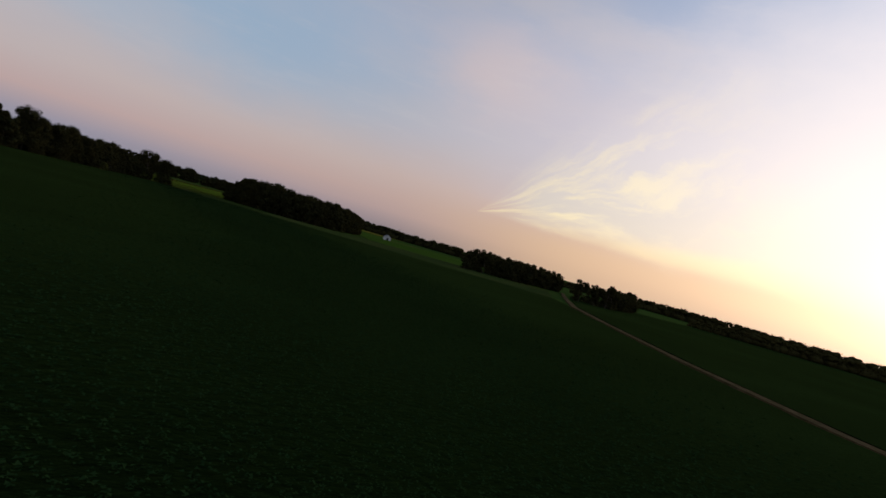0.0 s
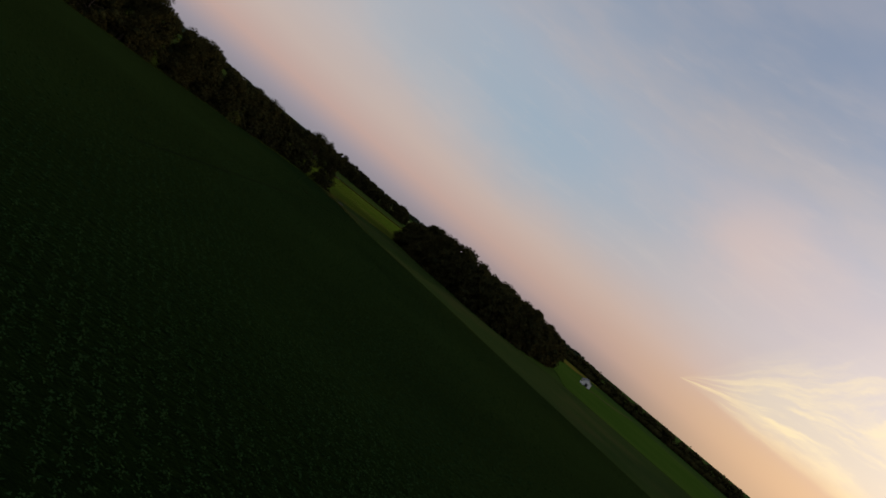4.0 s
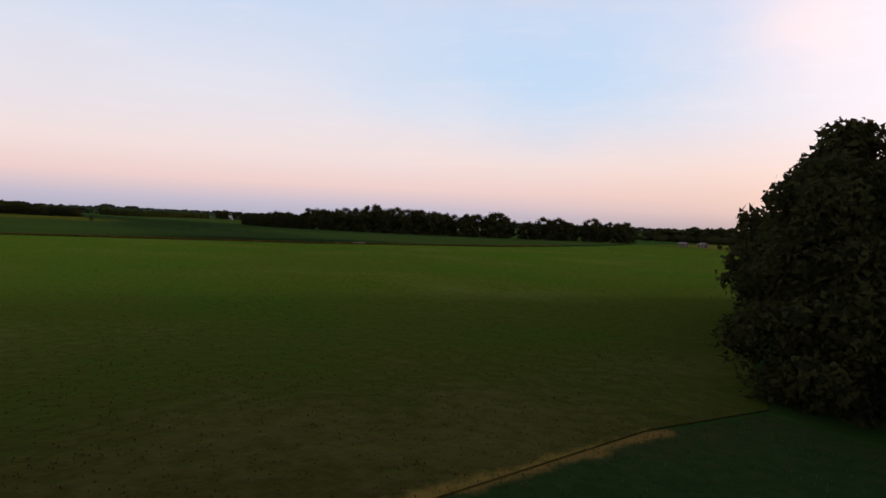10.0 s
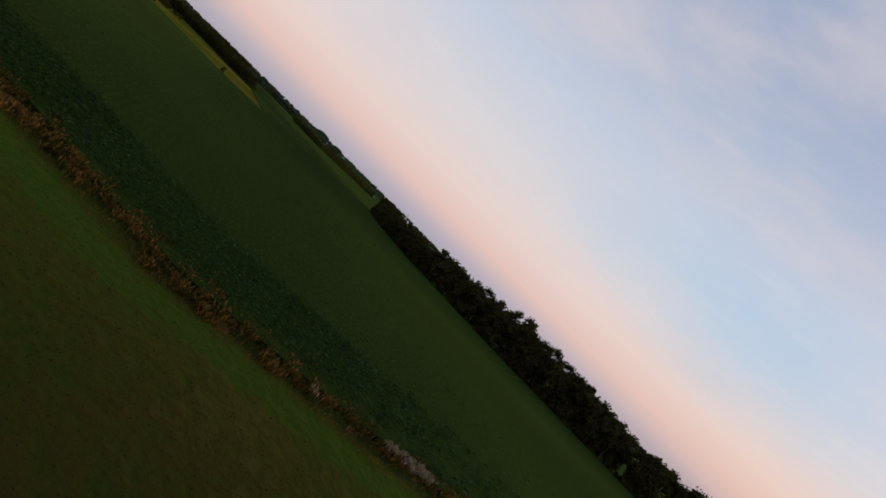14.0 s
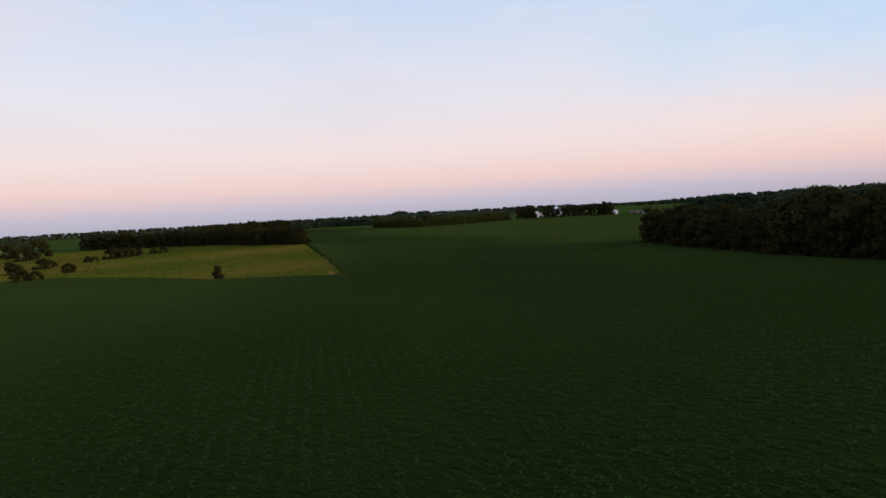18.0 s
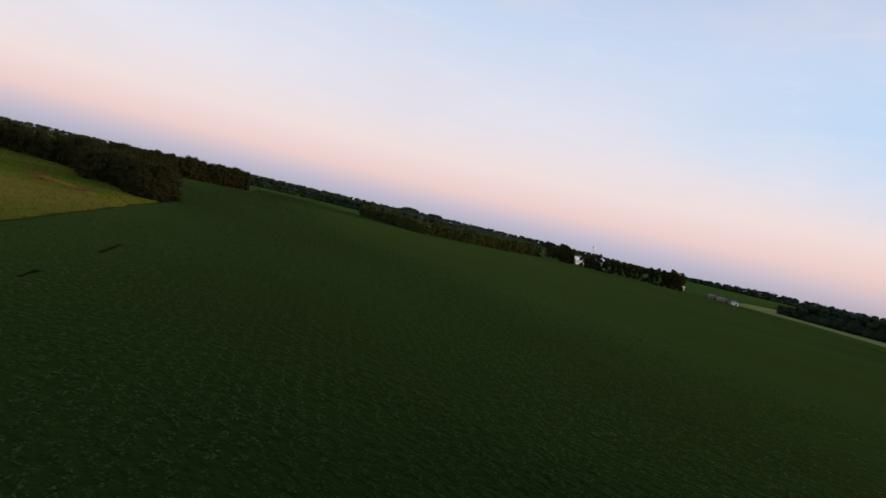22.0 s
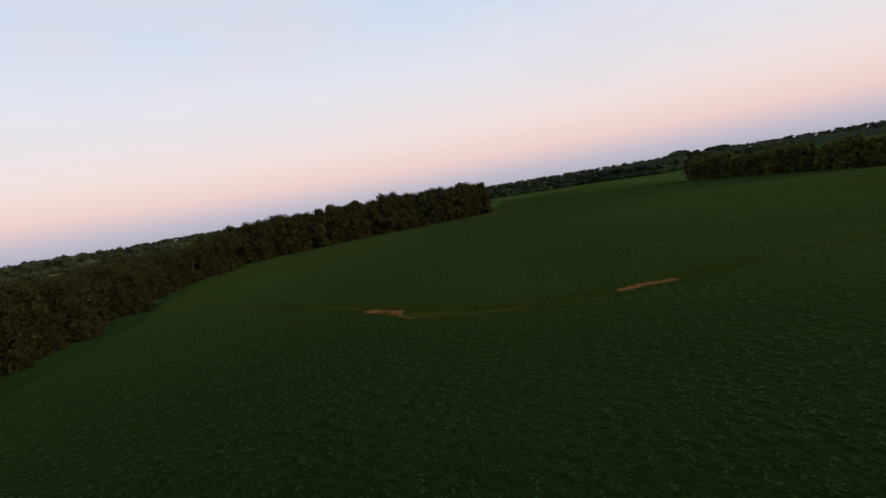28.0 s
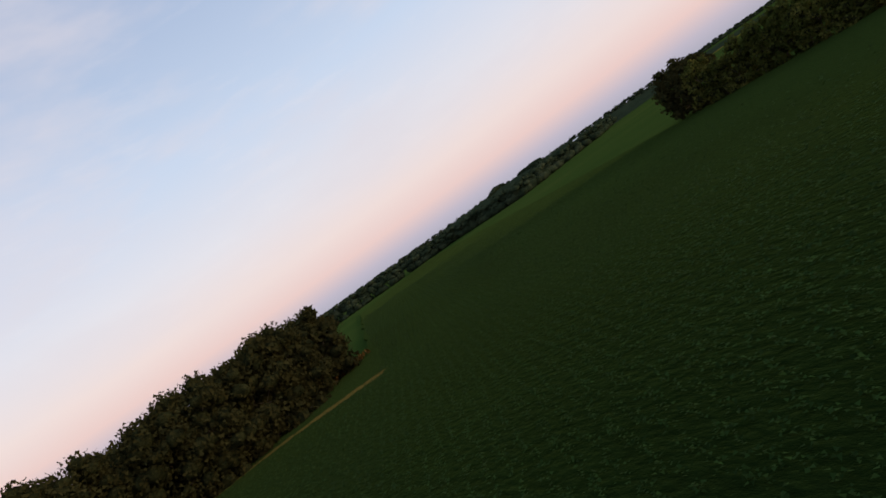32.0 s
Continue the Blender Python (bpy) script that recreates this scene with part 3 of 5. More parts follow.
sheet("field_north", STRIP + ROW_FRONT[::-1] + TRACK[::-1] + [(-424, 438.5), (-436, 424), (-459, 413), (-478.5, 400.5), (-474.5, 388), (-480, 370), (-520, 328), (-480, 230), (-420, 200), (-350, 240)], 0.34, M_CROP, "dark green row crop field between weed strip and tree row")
sheet("field_ripe", [(-424, 443.8), (-422.5, 440.5), (-425, 439.5), (-437, 425), (-459.5, 414), (-479.5, 401.5), (-475.5, 389), (-481, 371), (-521, 329), (-600, 325), (-690, 385), (-667, 417), (-641, 437), (-618, 452), (-601, 460), (-583, 467), (-566, 471), (-556, 476), (-467, 455)], 0.16, M_YELLOW, "yellow green ripening field with bare spots")
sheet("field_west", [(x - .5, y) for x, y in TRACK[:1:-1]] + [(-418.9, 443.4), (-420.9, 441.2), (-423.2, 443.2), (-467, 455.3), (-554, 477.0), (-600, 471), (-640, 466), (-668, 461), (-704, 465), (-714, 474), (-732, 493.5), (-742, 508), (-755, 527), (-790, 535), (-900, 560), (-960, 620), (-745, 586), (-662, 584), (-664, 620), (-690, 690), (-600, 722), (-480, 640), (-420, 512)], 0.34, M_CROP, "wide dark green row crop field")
sheet("field_far_pale", [(-610, 735), (-560, 722), (-480, 660), (-300, 760), (-420, 1000), (-680, 1000), (-640, 800)], 0.12, M_FARFIELD, "pale yellow green far field behind the farm", amp=3, step=30)
sheet("field_far_ripe", [(-640, 384), (-900, 330), (-1000, 250), (-780, 200), (-640, 300), (-560, 360)], 0.14, M_FARFIELD, "far ripe golden field with scattered bushes", amp=3, step=30)
sheet("field_far_gold", [(-1180, 962), (-1084, 930), (-965, 846), (-930, 905), (-1050, 1030), (-1200, 1100)], 0.12, M_YELLOW, "golden far field beyond the brush row", amp=2, step=20)
sheet("field_far_tan", [(-176, 555), (-120, 506), (-60, 524), (-40, 600), (-150, 640)], 0.10, M_YELLOW, "tan far field edge behind the hay meadow", amp=2, step=15)

rs = random.Random(11)
sheet("track_farm", ribbon([(54, 30), (48, 62), (45.5, 99), (46, 140), (48, 190), (55, 230), (62, 268), (75, 330)], 2.2, rs, 0.2), 0.36, M_TAN, "pale farm track between the fields", "track", amp=0.2)
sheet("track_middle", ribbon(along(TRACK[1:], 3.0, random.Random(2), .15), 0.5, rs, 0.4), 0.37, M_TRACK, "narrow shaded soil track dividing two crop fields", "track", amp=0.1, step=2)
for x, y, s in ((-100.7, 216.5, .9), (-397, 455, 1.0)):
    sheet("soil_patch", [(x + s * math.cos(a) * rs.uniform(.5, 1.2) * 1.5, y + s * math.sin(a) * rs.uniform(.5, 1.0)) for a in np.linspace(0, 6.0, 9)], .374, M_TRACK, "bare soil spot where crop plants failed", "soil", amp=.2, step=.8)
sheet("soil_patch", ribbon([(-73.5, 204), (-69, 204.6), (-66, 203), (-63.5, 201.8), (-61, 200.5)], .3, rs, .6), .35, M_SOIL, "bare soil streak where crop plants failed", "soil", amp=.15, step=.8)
sheet("waterway", ribbon([(-640, 472), (-632.5, 478.6), (-623, 487), (-617, 492.4), (-613.2, 495.4), (-610.7, 498.6), (-609.2, 502.5), (-609.2, 507), (-609.4, 511.5), (-611, 520), (-615, 545), (-622, 570)], [.4, .7, 1.5, 2.6, 3.2, 3.2, 2.8, 2.6, 2.2, 1.0, .4, .3], rs, 0.3), 0.36, surface("grassed_waterway", [(.36, (.0070, .0150, .0024)), (.5, (.014, .024, .0036)), (.64, (.030, .033, .0055))], 0.35, 3.0, fuzz=(.02, (.6, .7, .1)), worn=[([(-624, 486.4), (-619, 490.6)], .7, (.040, .038, .006), .7), ([(-613.2, 494.6), (-610.6, 497.4), (-609, 501)], 1.0, (.036, .036, .006), .6), ([(-617.2, 491.6), (-616.1, 492.6), (-614.6, 493.6)], .65, (.200, .080, .026), .95), ([(-614, 493.6), (-612.1, 494.3), (-610.3, 495.9), (-609.1, 497.7), (-607.8, 499.9), (-607, 501.4)], .3, (.120, .052, .018), .75), ([(-609, 508), (-609.4, 509.7), (-609.3, 511.3)], .6, (.200, .080, .026), .95)]), "yellow green grass waterway through the crop", "verge", amp=0.35, step=1.0)
for x, y, s in ((-548, 457, 3.0), (-543, 463, 2.2), (-562, 455, 2.5), (-472, 430.5, 1.2), (-500, 447, 1.8), (-520, 430, 2.0), (-433.6, 440.8, .7), (-435, 437.8, .5), (-439.6, 442.8, .5), (-580, 460, 2.4)):
    sheet("soil_patch", [(x + s * math.cos(a) * rs.uniform(.5, 1.2) * 1.8, y + s * math.sin(a) * rs.uniform(.4, 1.0)) for a in np.linspace(0, 6.0, 9)], 0.2, M_DIRT, "bare orange soil spot in the ripe field", "soil", amp=0.2, step=1)


# ---- crop plants, near the swath only; farther off the canopy takes over ----
WATERWAY = [(-632.5, 478.6), (-623, 487), (-617, 492.4), (-613.2, 495.4), (-610.7, 498.6), (-609.2, 502.5), (-609.2, 507), (-609.4, 511.5), (-610, 516)]
GAPS = [[(-542.5, 482), (-537, 489), (-533.5, 494.5), (-530, 503)], [(-489, 470), (-482, 468.2)], [(-474, 466), (-470, 465)], [(-456, 461.2), (-449, 459.6), (-444, 458.4)], [(-441, 457.9), (-437, 457)], [(-436, 458), (-435.2, 460), (-434.8, 462)], [(-431, 472), (-431.3, 475.6)], [(-124.5, 241), (-121.6, 241.7)], [(-121, 241), (-117.5, 240.1), (-112.7, 237.8)], [(-118, 241.4), (-115.3, 240.6), (-112.5, 239.8)], [(-99.8, 236.3), (-97, 234.9)], [(-70, 150), (-88, 196), (-97, 225)]]


def crop(name, poly, angle, seed, reach, label, height=(0.33, 0.66), loose=0.2, mat=None, clear=None, leaf=1.0):
    rng = np.random.default_rng(seed)
    a = radians(angle)
    ux, uy = -math.sin(a), math.cos(a)
    px = np.array([p[0] for p in poly])
    py = np.array([p[1] for p in poly])
    s = px * ux + py * uy
    t = -px * uy + py * ux
    rows = np.arange(t.min(), t.max(), 0.76)
    steps = np.arange(s.min(), s.max(), 0.46)
    S, R = np.meshgrid(steps, rows)
    S = S + rng.uniform(-.21, .21, S.shape)
    R = R + rng.uniform(-loose, loose, R.shape)
    x = (S * ux - R * uy).ravel()
    y = (S * uy + R * ux).ravel()
    d = line_distance(SWATH, x, y)
    keep = (d < reach) & (rng.random(x.shape) < np.clip(1.45 * (1 - d / reach) ** 1.3, 0.0, 1))
    x, y, d = x[keep], y[keep], d[keep]
    keep = inside(poly, x, y)
    for g in GAPS:
        keep &= line_distance(g, x, y) > 0.4
    x, y, d = x[keep], y[keep], d[keep]
    bare = np.hypot((x + 118.6) / 1.6, y - 249.4) < 1.5
    keep = ~bare | (rng.random(len(x)) < .3)
    keep &= line_distance(WATERWAY, x, y) > rng.uniform(1.0, 1.7, len(x))
    x, y, d = x[keep], y[keep], d[keep]
    if clear:
        keep = line_distance(clear, x, y) > rng.uniform(5.5, 11, len(x))
        x, y, d = x[keep], y[keep], d[keep]
    vigour = rng.uniform(.78, 1.12, len(x))
    tris = []
    for k in range(12):
        # plants farther from the swath carry fewer, larger leaves
        pick = rng.random(len(x)) < np.clip(1.15 - d / reach * 1.35, .3, 1)
        px, py, pd, pv = x[pick], y[pick], d[pick] / reach, vigour[pick]
        n = len(px)
        az = rng.random(n) * 2 * math.pi
        out = rng.uniform(.02, .27, n)
        L = rng.uniform(.050, .106, n) * (.80 + pd * 1.3) * leaf
        h = rng.uniform(height[0], height[1], n) * pv * (1 - .30 * pd ** 2) - out * .25
        cx, sx = np.cos(az), np.sin(az)
        tilt = rng.uniform(-.5, .4, n) * (1 - .85 * pd)
        mid = np.stack([px + cx * out, py + sx * out, h], 1)
        u = np.stack([cx, sx, tilt], 1) * L[:, None]
        w = np.stack([-sx, cx, rng.uniform(-.4, .4, n)], 1) * (L * .66)[:, None]
        tris.append(np.stack([mid + u, mid - u * .6 + w, mid - u * .6 - w], 1))
    v = np.concatenate(tris).reshape(-1, 3)
    me = fast_mesh(name, v, np.arange(len(v)).reshape(-1, 3), [mat or M_PLANT], 3)
    return tagged(new(name, me), label, "crop plants", kind="stuff")


def blades(name, poly, per_m2, seed, mat, label, size, width, z, near=None, category="grass", bare=()):
    """Single grass blades or stalks sown over a field, thinner far from the swath."""
    rng = np.random.default_rng(seed)
    xs, ys = np.array([p[0] for p in poly]), np.array([p[1] for p in poly])
    n = int(np.ptp(xs) * np.ptp(ys) * per_m2)
    x, y = rng.uniform(xs.min(), xs.max(), n), rng.uniform(ys.min(), ys.max(), n)
    keep = inside(poly, x, y)
    for line in bare:
        keep &= line_distance(line, x, y) > rng.uniform(.2, 1.0, n)
    x, y = x[keep], y[keep]
    if near:
        keep = rng.random(len(x)) < np.clip(near / (line_distance(SWATH, x, y) + 1), .06, 1)
        x, y = x[keep], y[keep]
    n = len(x)
    az = rng.random(n) * 2 * math.pi
    far = np.clip(line_distance(SWATH, x, y) / 40, 1, 3) if near else np.ones(n)
    H = rng.uniform(size[0], size[1], n)
    lean = rng.uniform(-.16, .16, (2, n)) * H
    w = width * rng.uniform(.6, 1.4, n) * far
    a = np.stack([x - np.cos(az) * w, y - np.sin(az) * w, np.full(n, z)], 1)
    b = np.stack([x + np.cos(az) * w, y + np.sin(az) * w, np.full(n, z)], 1)
    t = np.stack([x + lean[0], y + lean[1], z + H], 1)
    v = np.stack([a, b, t], 1).reshape(-1, 3)
    me = fast_mesh(name, v, np.arange(len(v)).reshape(-1, 3), [mat], 3)
    return tagged(new(name, me), label, category, kind="stuff")


# rut sheets carry the shade of the plants beside them as near-black colour
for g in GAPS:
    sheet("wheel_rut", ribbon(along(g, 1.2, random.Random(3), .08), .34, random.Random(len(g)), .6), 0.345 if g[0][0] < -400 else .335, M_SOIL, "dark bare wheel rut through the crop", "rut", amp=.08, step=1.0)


FN = STRIP + ROW_FRONT[::-1] + [(x + .35, y) for x, y in TRACK[::-1]] + [(-424, 438.6), (-436, 423.9), (-459, 412.9), (-478.4, 400.4), (-474.4, 388), (-420, 330), (-330, 262)]
FW = [(x - .35, y) for x, y in TRACK[:0:-1]] + [(-420.4, 441.9), (-423, 443.3), (-424, 444.2), (-467, 455.5), (-554, 477.4), (-600, 471.5), (-640, 466.5), (-668, 461.5), (-704, 465.5), (-714, 474.2), (-729.8, 494.5), (-735.6, 507), (-735, 517), (-733, 523), (-743, 526), (-790, 535.5), (-900, 561), (-950, 614), (-745, 585.5), (-660, 582), (-520, 600), (-420, 512)]
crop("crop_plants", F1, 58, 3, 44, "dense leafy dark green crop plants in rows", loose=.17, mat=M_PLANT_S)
crop("crop_plants", FN, 73, 4, 46, "dense leafy dark green crop plants in rows", loose=.12, clear=STRIP)
crop("headland_plants", [(x - .9, y + .7) for x, y in STRIP[2:8]] + [(x - 10.0, y + 6.0) for x, y in STRIP[7:1:-1]], -37.5, 6, 46, "taller blue green crop plants in rows along the field edge", (.34, .90), .14, M_PLANT_BLUE, leaf=1.6)
crop("crop_plants", FW, 73, 5, 46, "dense leafy dark green crop plants in rows", loose=.17)


# ---- weeds and rough grass ----
def tufts(name, spots, seed, mat, label, size=(0.3, 0.8), blades=7, spread=0.5, wide=0.22):
    rng = np.random.default_rng(seed)
    p = np.repeat(np.array(spots), blades, 0)
    n = len(p)
    x = p[:, 0] + rng.normal(0, spread, n)
    y = p[:, 1] + rng.normal(0, spread, n)
    z0 = p[:, 2] if p.shape[1] > 2 else np.full(n, 0.1)
    az = rng.random(n) * 2 * math.pi
    H = rng.uniform(size[0], size[1], n)
    lean = rng.uniform(.15, .9, n) * H
    cx, sx = np.cos(az), np.sin(az)
    base = np.stack([x, y, z0], 1)
    tip = np.stack([x + cx * lean, y + sx * lean, z0 + H], 1)
    mid = (base + tip) / 2 + np.array([0, 0, .05])
    w = np.stack([-sx, cx, np.zeros(n)], 1) * (H * wide)[:, None]
    v = np.stack([base, mid + w, tip, mid - w], 1).reshape(-1, 3)
    me = fast_mesh(name, v, np.arange(len(v)).reshape(-1, 4), [mat])
    return tagged(new(name, me), label, "weeds", kind="stuff")


rw = random.Random(5)
rc = np.random.default_rng(6)
clumps = [(x + rc.normal(0, .95), y + rc.normal(0, .95)) for x, y in along(STRIP[1:9], 0.24, rw, .8)]
tufts("weed_strip", [(x, y, .08) for x, y in clumps for k in range(rc.integers(3, 14))], 21, M_WEED, "dry tan and orange weeds along a field edge", (.06, .42), 11, .26, .16)
tufts("weed_strip_low", [(x + .5, y - .4, .06) for x, y in along(STRIP[1:9], 0.05, rw, 1.7)], 32, M_WEED, "low dry weeds between the taller clumps", (.04, .18), 11, .5, .16)
tufts("weed_strip_green", [(x + .5, y - .4, .08) for x, y in along(STRIP[1:9], 0.10, rw, 1.3)], 22, M_GREENWEED, "green weeds mixed along the field edge", (.06, .34), 9, .40, .12)
tufts("pale_flowering_weeds", [(x + rc.normal(0, r), y + rc.normal(0, r), .2) for x, y, r, n in ((-217, 389.2, .35, 40), (-217.5, 388, .30, 30), (-218, 386.9, .22, 18), (-220, 381.5, .12, 5)) for k in range(n)], 33, M_PALEWEED, "pale seed heads of tall weeds in the strip", (.12, .45), 9, .16, .10)
soil = ([(-219, 383.8), (-218.6, 384.4)], [(-222.7, 375.4), (-222, 376.6)], [(-236, 364), (-233, 367)], [(-249, 351), (-246.5, 354)])
for line in soil:
    sheet("soil_patch", ribbon(line, 1.0, random.Random(8), .4), .12, M_DIRT, "bare red soil showing between strip weeds", "soil", amp=.15, step=.5)
tufts("verge_weeds", [(x, y, .1) for x, y in along([(-111, 250.5), (-114.5, 253.2), (-118, 255.5), (-122, 257.5), (-129, 262.5)], 0.06, rw, 1.8)], 23, M_WEED, "orange dry weeds at the field gap", (.02, .08), 6, .5)
tufts("verge_grass", [(x, y, .1) for x, y in along([(-94, 242.8), (-104, 247.2), (-117, 255), (-121, 256.5), (-126, 260), (-131, 262)], 0.04, rw, 2.6)], 24, M_GREENWEED, "green rough grass at the field gap", (.02, .09), 6, .55)
tufts("field_edge_grass", [(x, y, .15) for x, y in along([(-131.5, 251.2), (-128, 252.6), (-125.4, 253), (-121.2, 252.1), (-116.8, 250.6), (-111, 248.6)], 0.05, rw, .5)], 34, M_GREENWEED, "rough grass along the crop edge", (.12, .32), 7, .3, .14)
tufts("field_edge_grass", [(x, y, .12) for x, y in along([(-111, 248.6), (-104, 244.9), (-99, 242.7), (-93, 240.7), (-79, 238.8), (-62, 234.7), (-50, 231.3)], 0.06, rw, .5)], 35, M_GREENWEED, "low rough grass along the crop edge", (.06, .22), 7, .3, .12)
tufts("hedge_grass", [(x, y, .2) for x, y in along([(-131, 257), (-138.5, 246), (-139.5, 230), (-139.5, 216), (-142, 196), (-150, 165)], 0.12, rw, 1.2)], 25, M_GREENWEED, "rough grass under the hedgerow", (.08, .26), 7, .4)
tufts("waterway_grass", [(x, y, .3) for x, y in along(WATERWAY, 0.07, rw, 1.2)], 26, M_GREENWEED, "yellow green grass of the waterway", (.08, .18), 7, .5, .12)
tufts("path_grass", [(x, y, .08) for x, y in along([(-130, 261), (-127, 270), (-123, 279), (-119.5, 288), (-116, 294)], 0.12, rw, .9)], 27, M_BLADE, "rough grass beside the soil path", (.03, .09), 6, .3)
tufts("wood_edge_weeds", [(x, y, .3) for x, y in along([(-756, 527), (-746, 510), (-735, 493)], 0.3, rw, 1.0)], 28, M_WEED, "dry weeds along the wood", (.3, .9), 6, .4)
tufts("clover_plants", [(x, y, .08) for x, y in zip(*(lambda r: (r.uniform(-135, -80, 9000), r.uniform(240, 300, 9000)))(np.random.default_rng(8))) if inside([(-117, 256), (-93, 244), (-79, 241), (-70, 281), (-94, 285), (-119, 292), (-127, 266)], np.array([x]), np.array([y]))[0]], 29, surface("low_crop_leaves", [(.2, (.020, .046, .008)), (.8, (.046, .068, .014))], 0.2, 3.0, 0.6, 0.0, island=.3, through_light=.35), "scattered low green crop plants", (.05, .13), 4, .4)

HAY = [(-128, 269), (-123.5, 280), (-119.8, 289), (-119, 324), (-112, 352), (-80, 364), (-60, 420), (-110, 500), (-179, 545), (-183, 470), (-191, 429), (-214, 390), (-237, 361), (-287, 306), (-230, 235), (-146, 225), (-139, 250)]
blades("hay_grass", HAY, 9, 30, M_BLADE, "short bright green hay grass with straw patches", (.03, .09), .03, .05, near=14)
blades("ripe_stalks", [(-424, 443), (-437, 426), (-459.5, 414.5), (-479.5, 402), (-476, 390), (-482, 372), (-600, 360), (-641, 436), (-601, 459), (-583, 466), (-566, 471), (-556, 476), (-467, 455)], 5, 31, M_STUBBLE, "yellow green ripening stalks", (.12, .34), .05, .15, near=16, category="stalks", bare=CORNER + [[(-557, 456.5), (-549, 460.7), (-538, 465.5)]])

# ---- trees ----
NEAR = [tree_meshes(91, 11.0, 8.0, 0.03, 60, 150, 0.165, "round"), tree_meshes(92, 11.6, 7.2, 0.03, 60, 150, 0.165, "tall"), tree_meshes(93, 11.2, 7.6, 0.03, 60, 150, 0.165, "tall")]
OAKS = [tree_meshes(31, 13.5, 9.0, 0.26, 54, 130, 0.150, "round", 0.32, body=.47), tree_meshes(32, 12.5, 8.0, 0.10, 50, 120, 0.160, "tall", 0.25, body=.48), tree_meshes(33, 12.0, 8.5, 0.16, 44, 150, 0.185, "round", 0.2, body=.50)]
EDGE = [tree_meshes(41, 11.0, 8.0, 0.05, 72, 46, 0.20, "round"), tree_meshes(42, 12.5, 7.0, 0.06, 72, 46, 0.20, "tall"), tree_meshes(43, 10.0, 8.5, 0.04, 72, 46, 0.20, "round"), tree_meshes(44, 12.0, 6.0, 0.10, 66, 46, 0.20, "tall", .15)]
MID = [tree_meshes(51, 10.5, 8.8, 0.06, 30, 40, 0.34, "round"), tree_meshes(52, 11.5, 8.0, 0.10, 30, 40, 0.34, "tall"), tree_meshes(53, 9.5, 9.0, 0.05, 30, 40, 0.34, "round"), tree_meshes(54, 11.0, 8.4, 0.12, 30, 40, 0.34, "round", .1)]
FILL = [tree_meshes(81, 10.5, 9.6, 0.10, 22, 36, 0.32, "round"), tree_meshes(82, 11.5, 9.0, 0.12, 22, 36, 0.32, "round"), tree_meshes(83, 9.5, 10.0, 0.10, 22, 36, 0.33, "round")]
BUSH = [tree_meshes(61, 3.2, 3.8, 0.02, 16, 34, 0.205, "bush"), tree_meshes(62, 2.6, 3.2, 0.02, 14, 34, 0.195, "bush"), tree_meshes(63, 4.0, 4.2, 0.02, 18, 34, 0.215, "bush")]
WARM = [tree_meshes(71, 6.0, 5.6, 0.03, 28, 40, 0.21, "bush", mat=M_LEAF_WARM), tree_meshes(72, 7.0, 5.2, 0.05, 28, 40, 0.21, "round", mat=M_LEAF_WARM)]


def stand(name, places, label):
    """The inner trees of a wood, past counting: one mesh joined from whole trees."""
    V, L, S, I = [], [], [], []
    nv = nl = 0
    for kind, x, y, s, turn in places:
        rot = Matrix.Rotation(turn, 3, "Z")
        for me, shift in zip(kind, (2, 0)):
            co = np.empty(len(me.vertices) * 3, dtype=np.float32)
            me.vertices.foreach_get("co", co)
            co = co.reshape(-1, 3) @ np.array(rot).T * s + np.array([x, y, 0])
            li = np.empty(len(me.loops), dtype=np.int32)
            me.loops.foreach_get("vertex_index", li)
            st = np.empty(len(me.polygons), dtype=np.int32)
            me.polygons.foreach_get("loop_start", st)
            mi = np.empty(len(me.polygons), dtype=np.int32)
            me.polygons.foreach_get("material_index", mi)
            V.append(co)
            L.append(li + nv)
            S.append(st + nl)
            I.append(mi + shift)
            nv += len(co)
            nl += len(li)
    me = bpy.data.meshes.new(name)
    me.vertices.add(nv)
    me.vertices.foreach_set("co", np.concatenate(V).astype(np.float32).ravel())
    me.loops.add(nl)
    me.loops.foreach_set("vertex_index", np.concatenate(L))
    starts = np.concatenate(S)
    me.polygons.add(len(starts))
    me.polygons.foreach_set("loop_start", starts)
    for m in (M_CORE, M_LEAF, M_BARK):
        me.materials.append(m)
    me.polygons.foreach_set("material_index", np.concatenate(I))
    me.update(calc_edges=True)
    return tagged(new(name, me), label, "woods", kind="stuff")


rt = random.Random(77)
# the two tall trees at the end of the hedgerow, and its thick brush
tree(OAKS[0], -141.2, 261.8, .96, 0.6, "tall broad tree with an open leafy crown", "hedgerow trees")
tree(OAKS[1], -133.4, 263.0, 0.88, 2.1, "tall dark tree hung with vines", "hedgerow trees")
for x, y, s in ((-137, 257.5, .40), (-140, 255.5, .52), (-132.5, 261, .34)):
    tree(EDGE[int(s * 100) % 4], x, y, s, x, "leafy undergrowth tree at the end of the hedgerow", "hedgerow trees")
tree(BUSH[0], -129.6, 261.5, 0.8, 1.0, "dark bush at the foot of a tree", "hedgerow bushes", category="bush", name="bush")
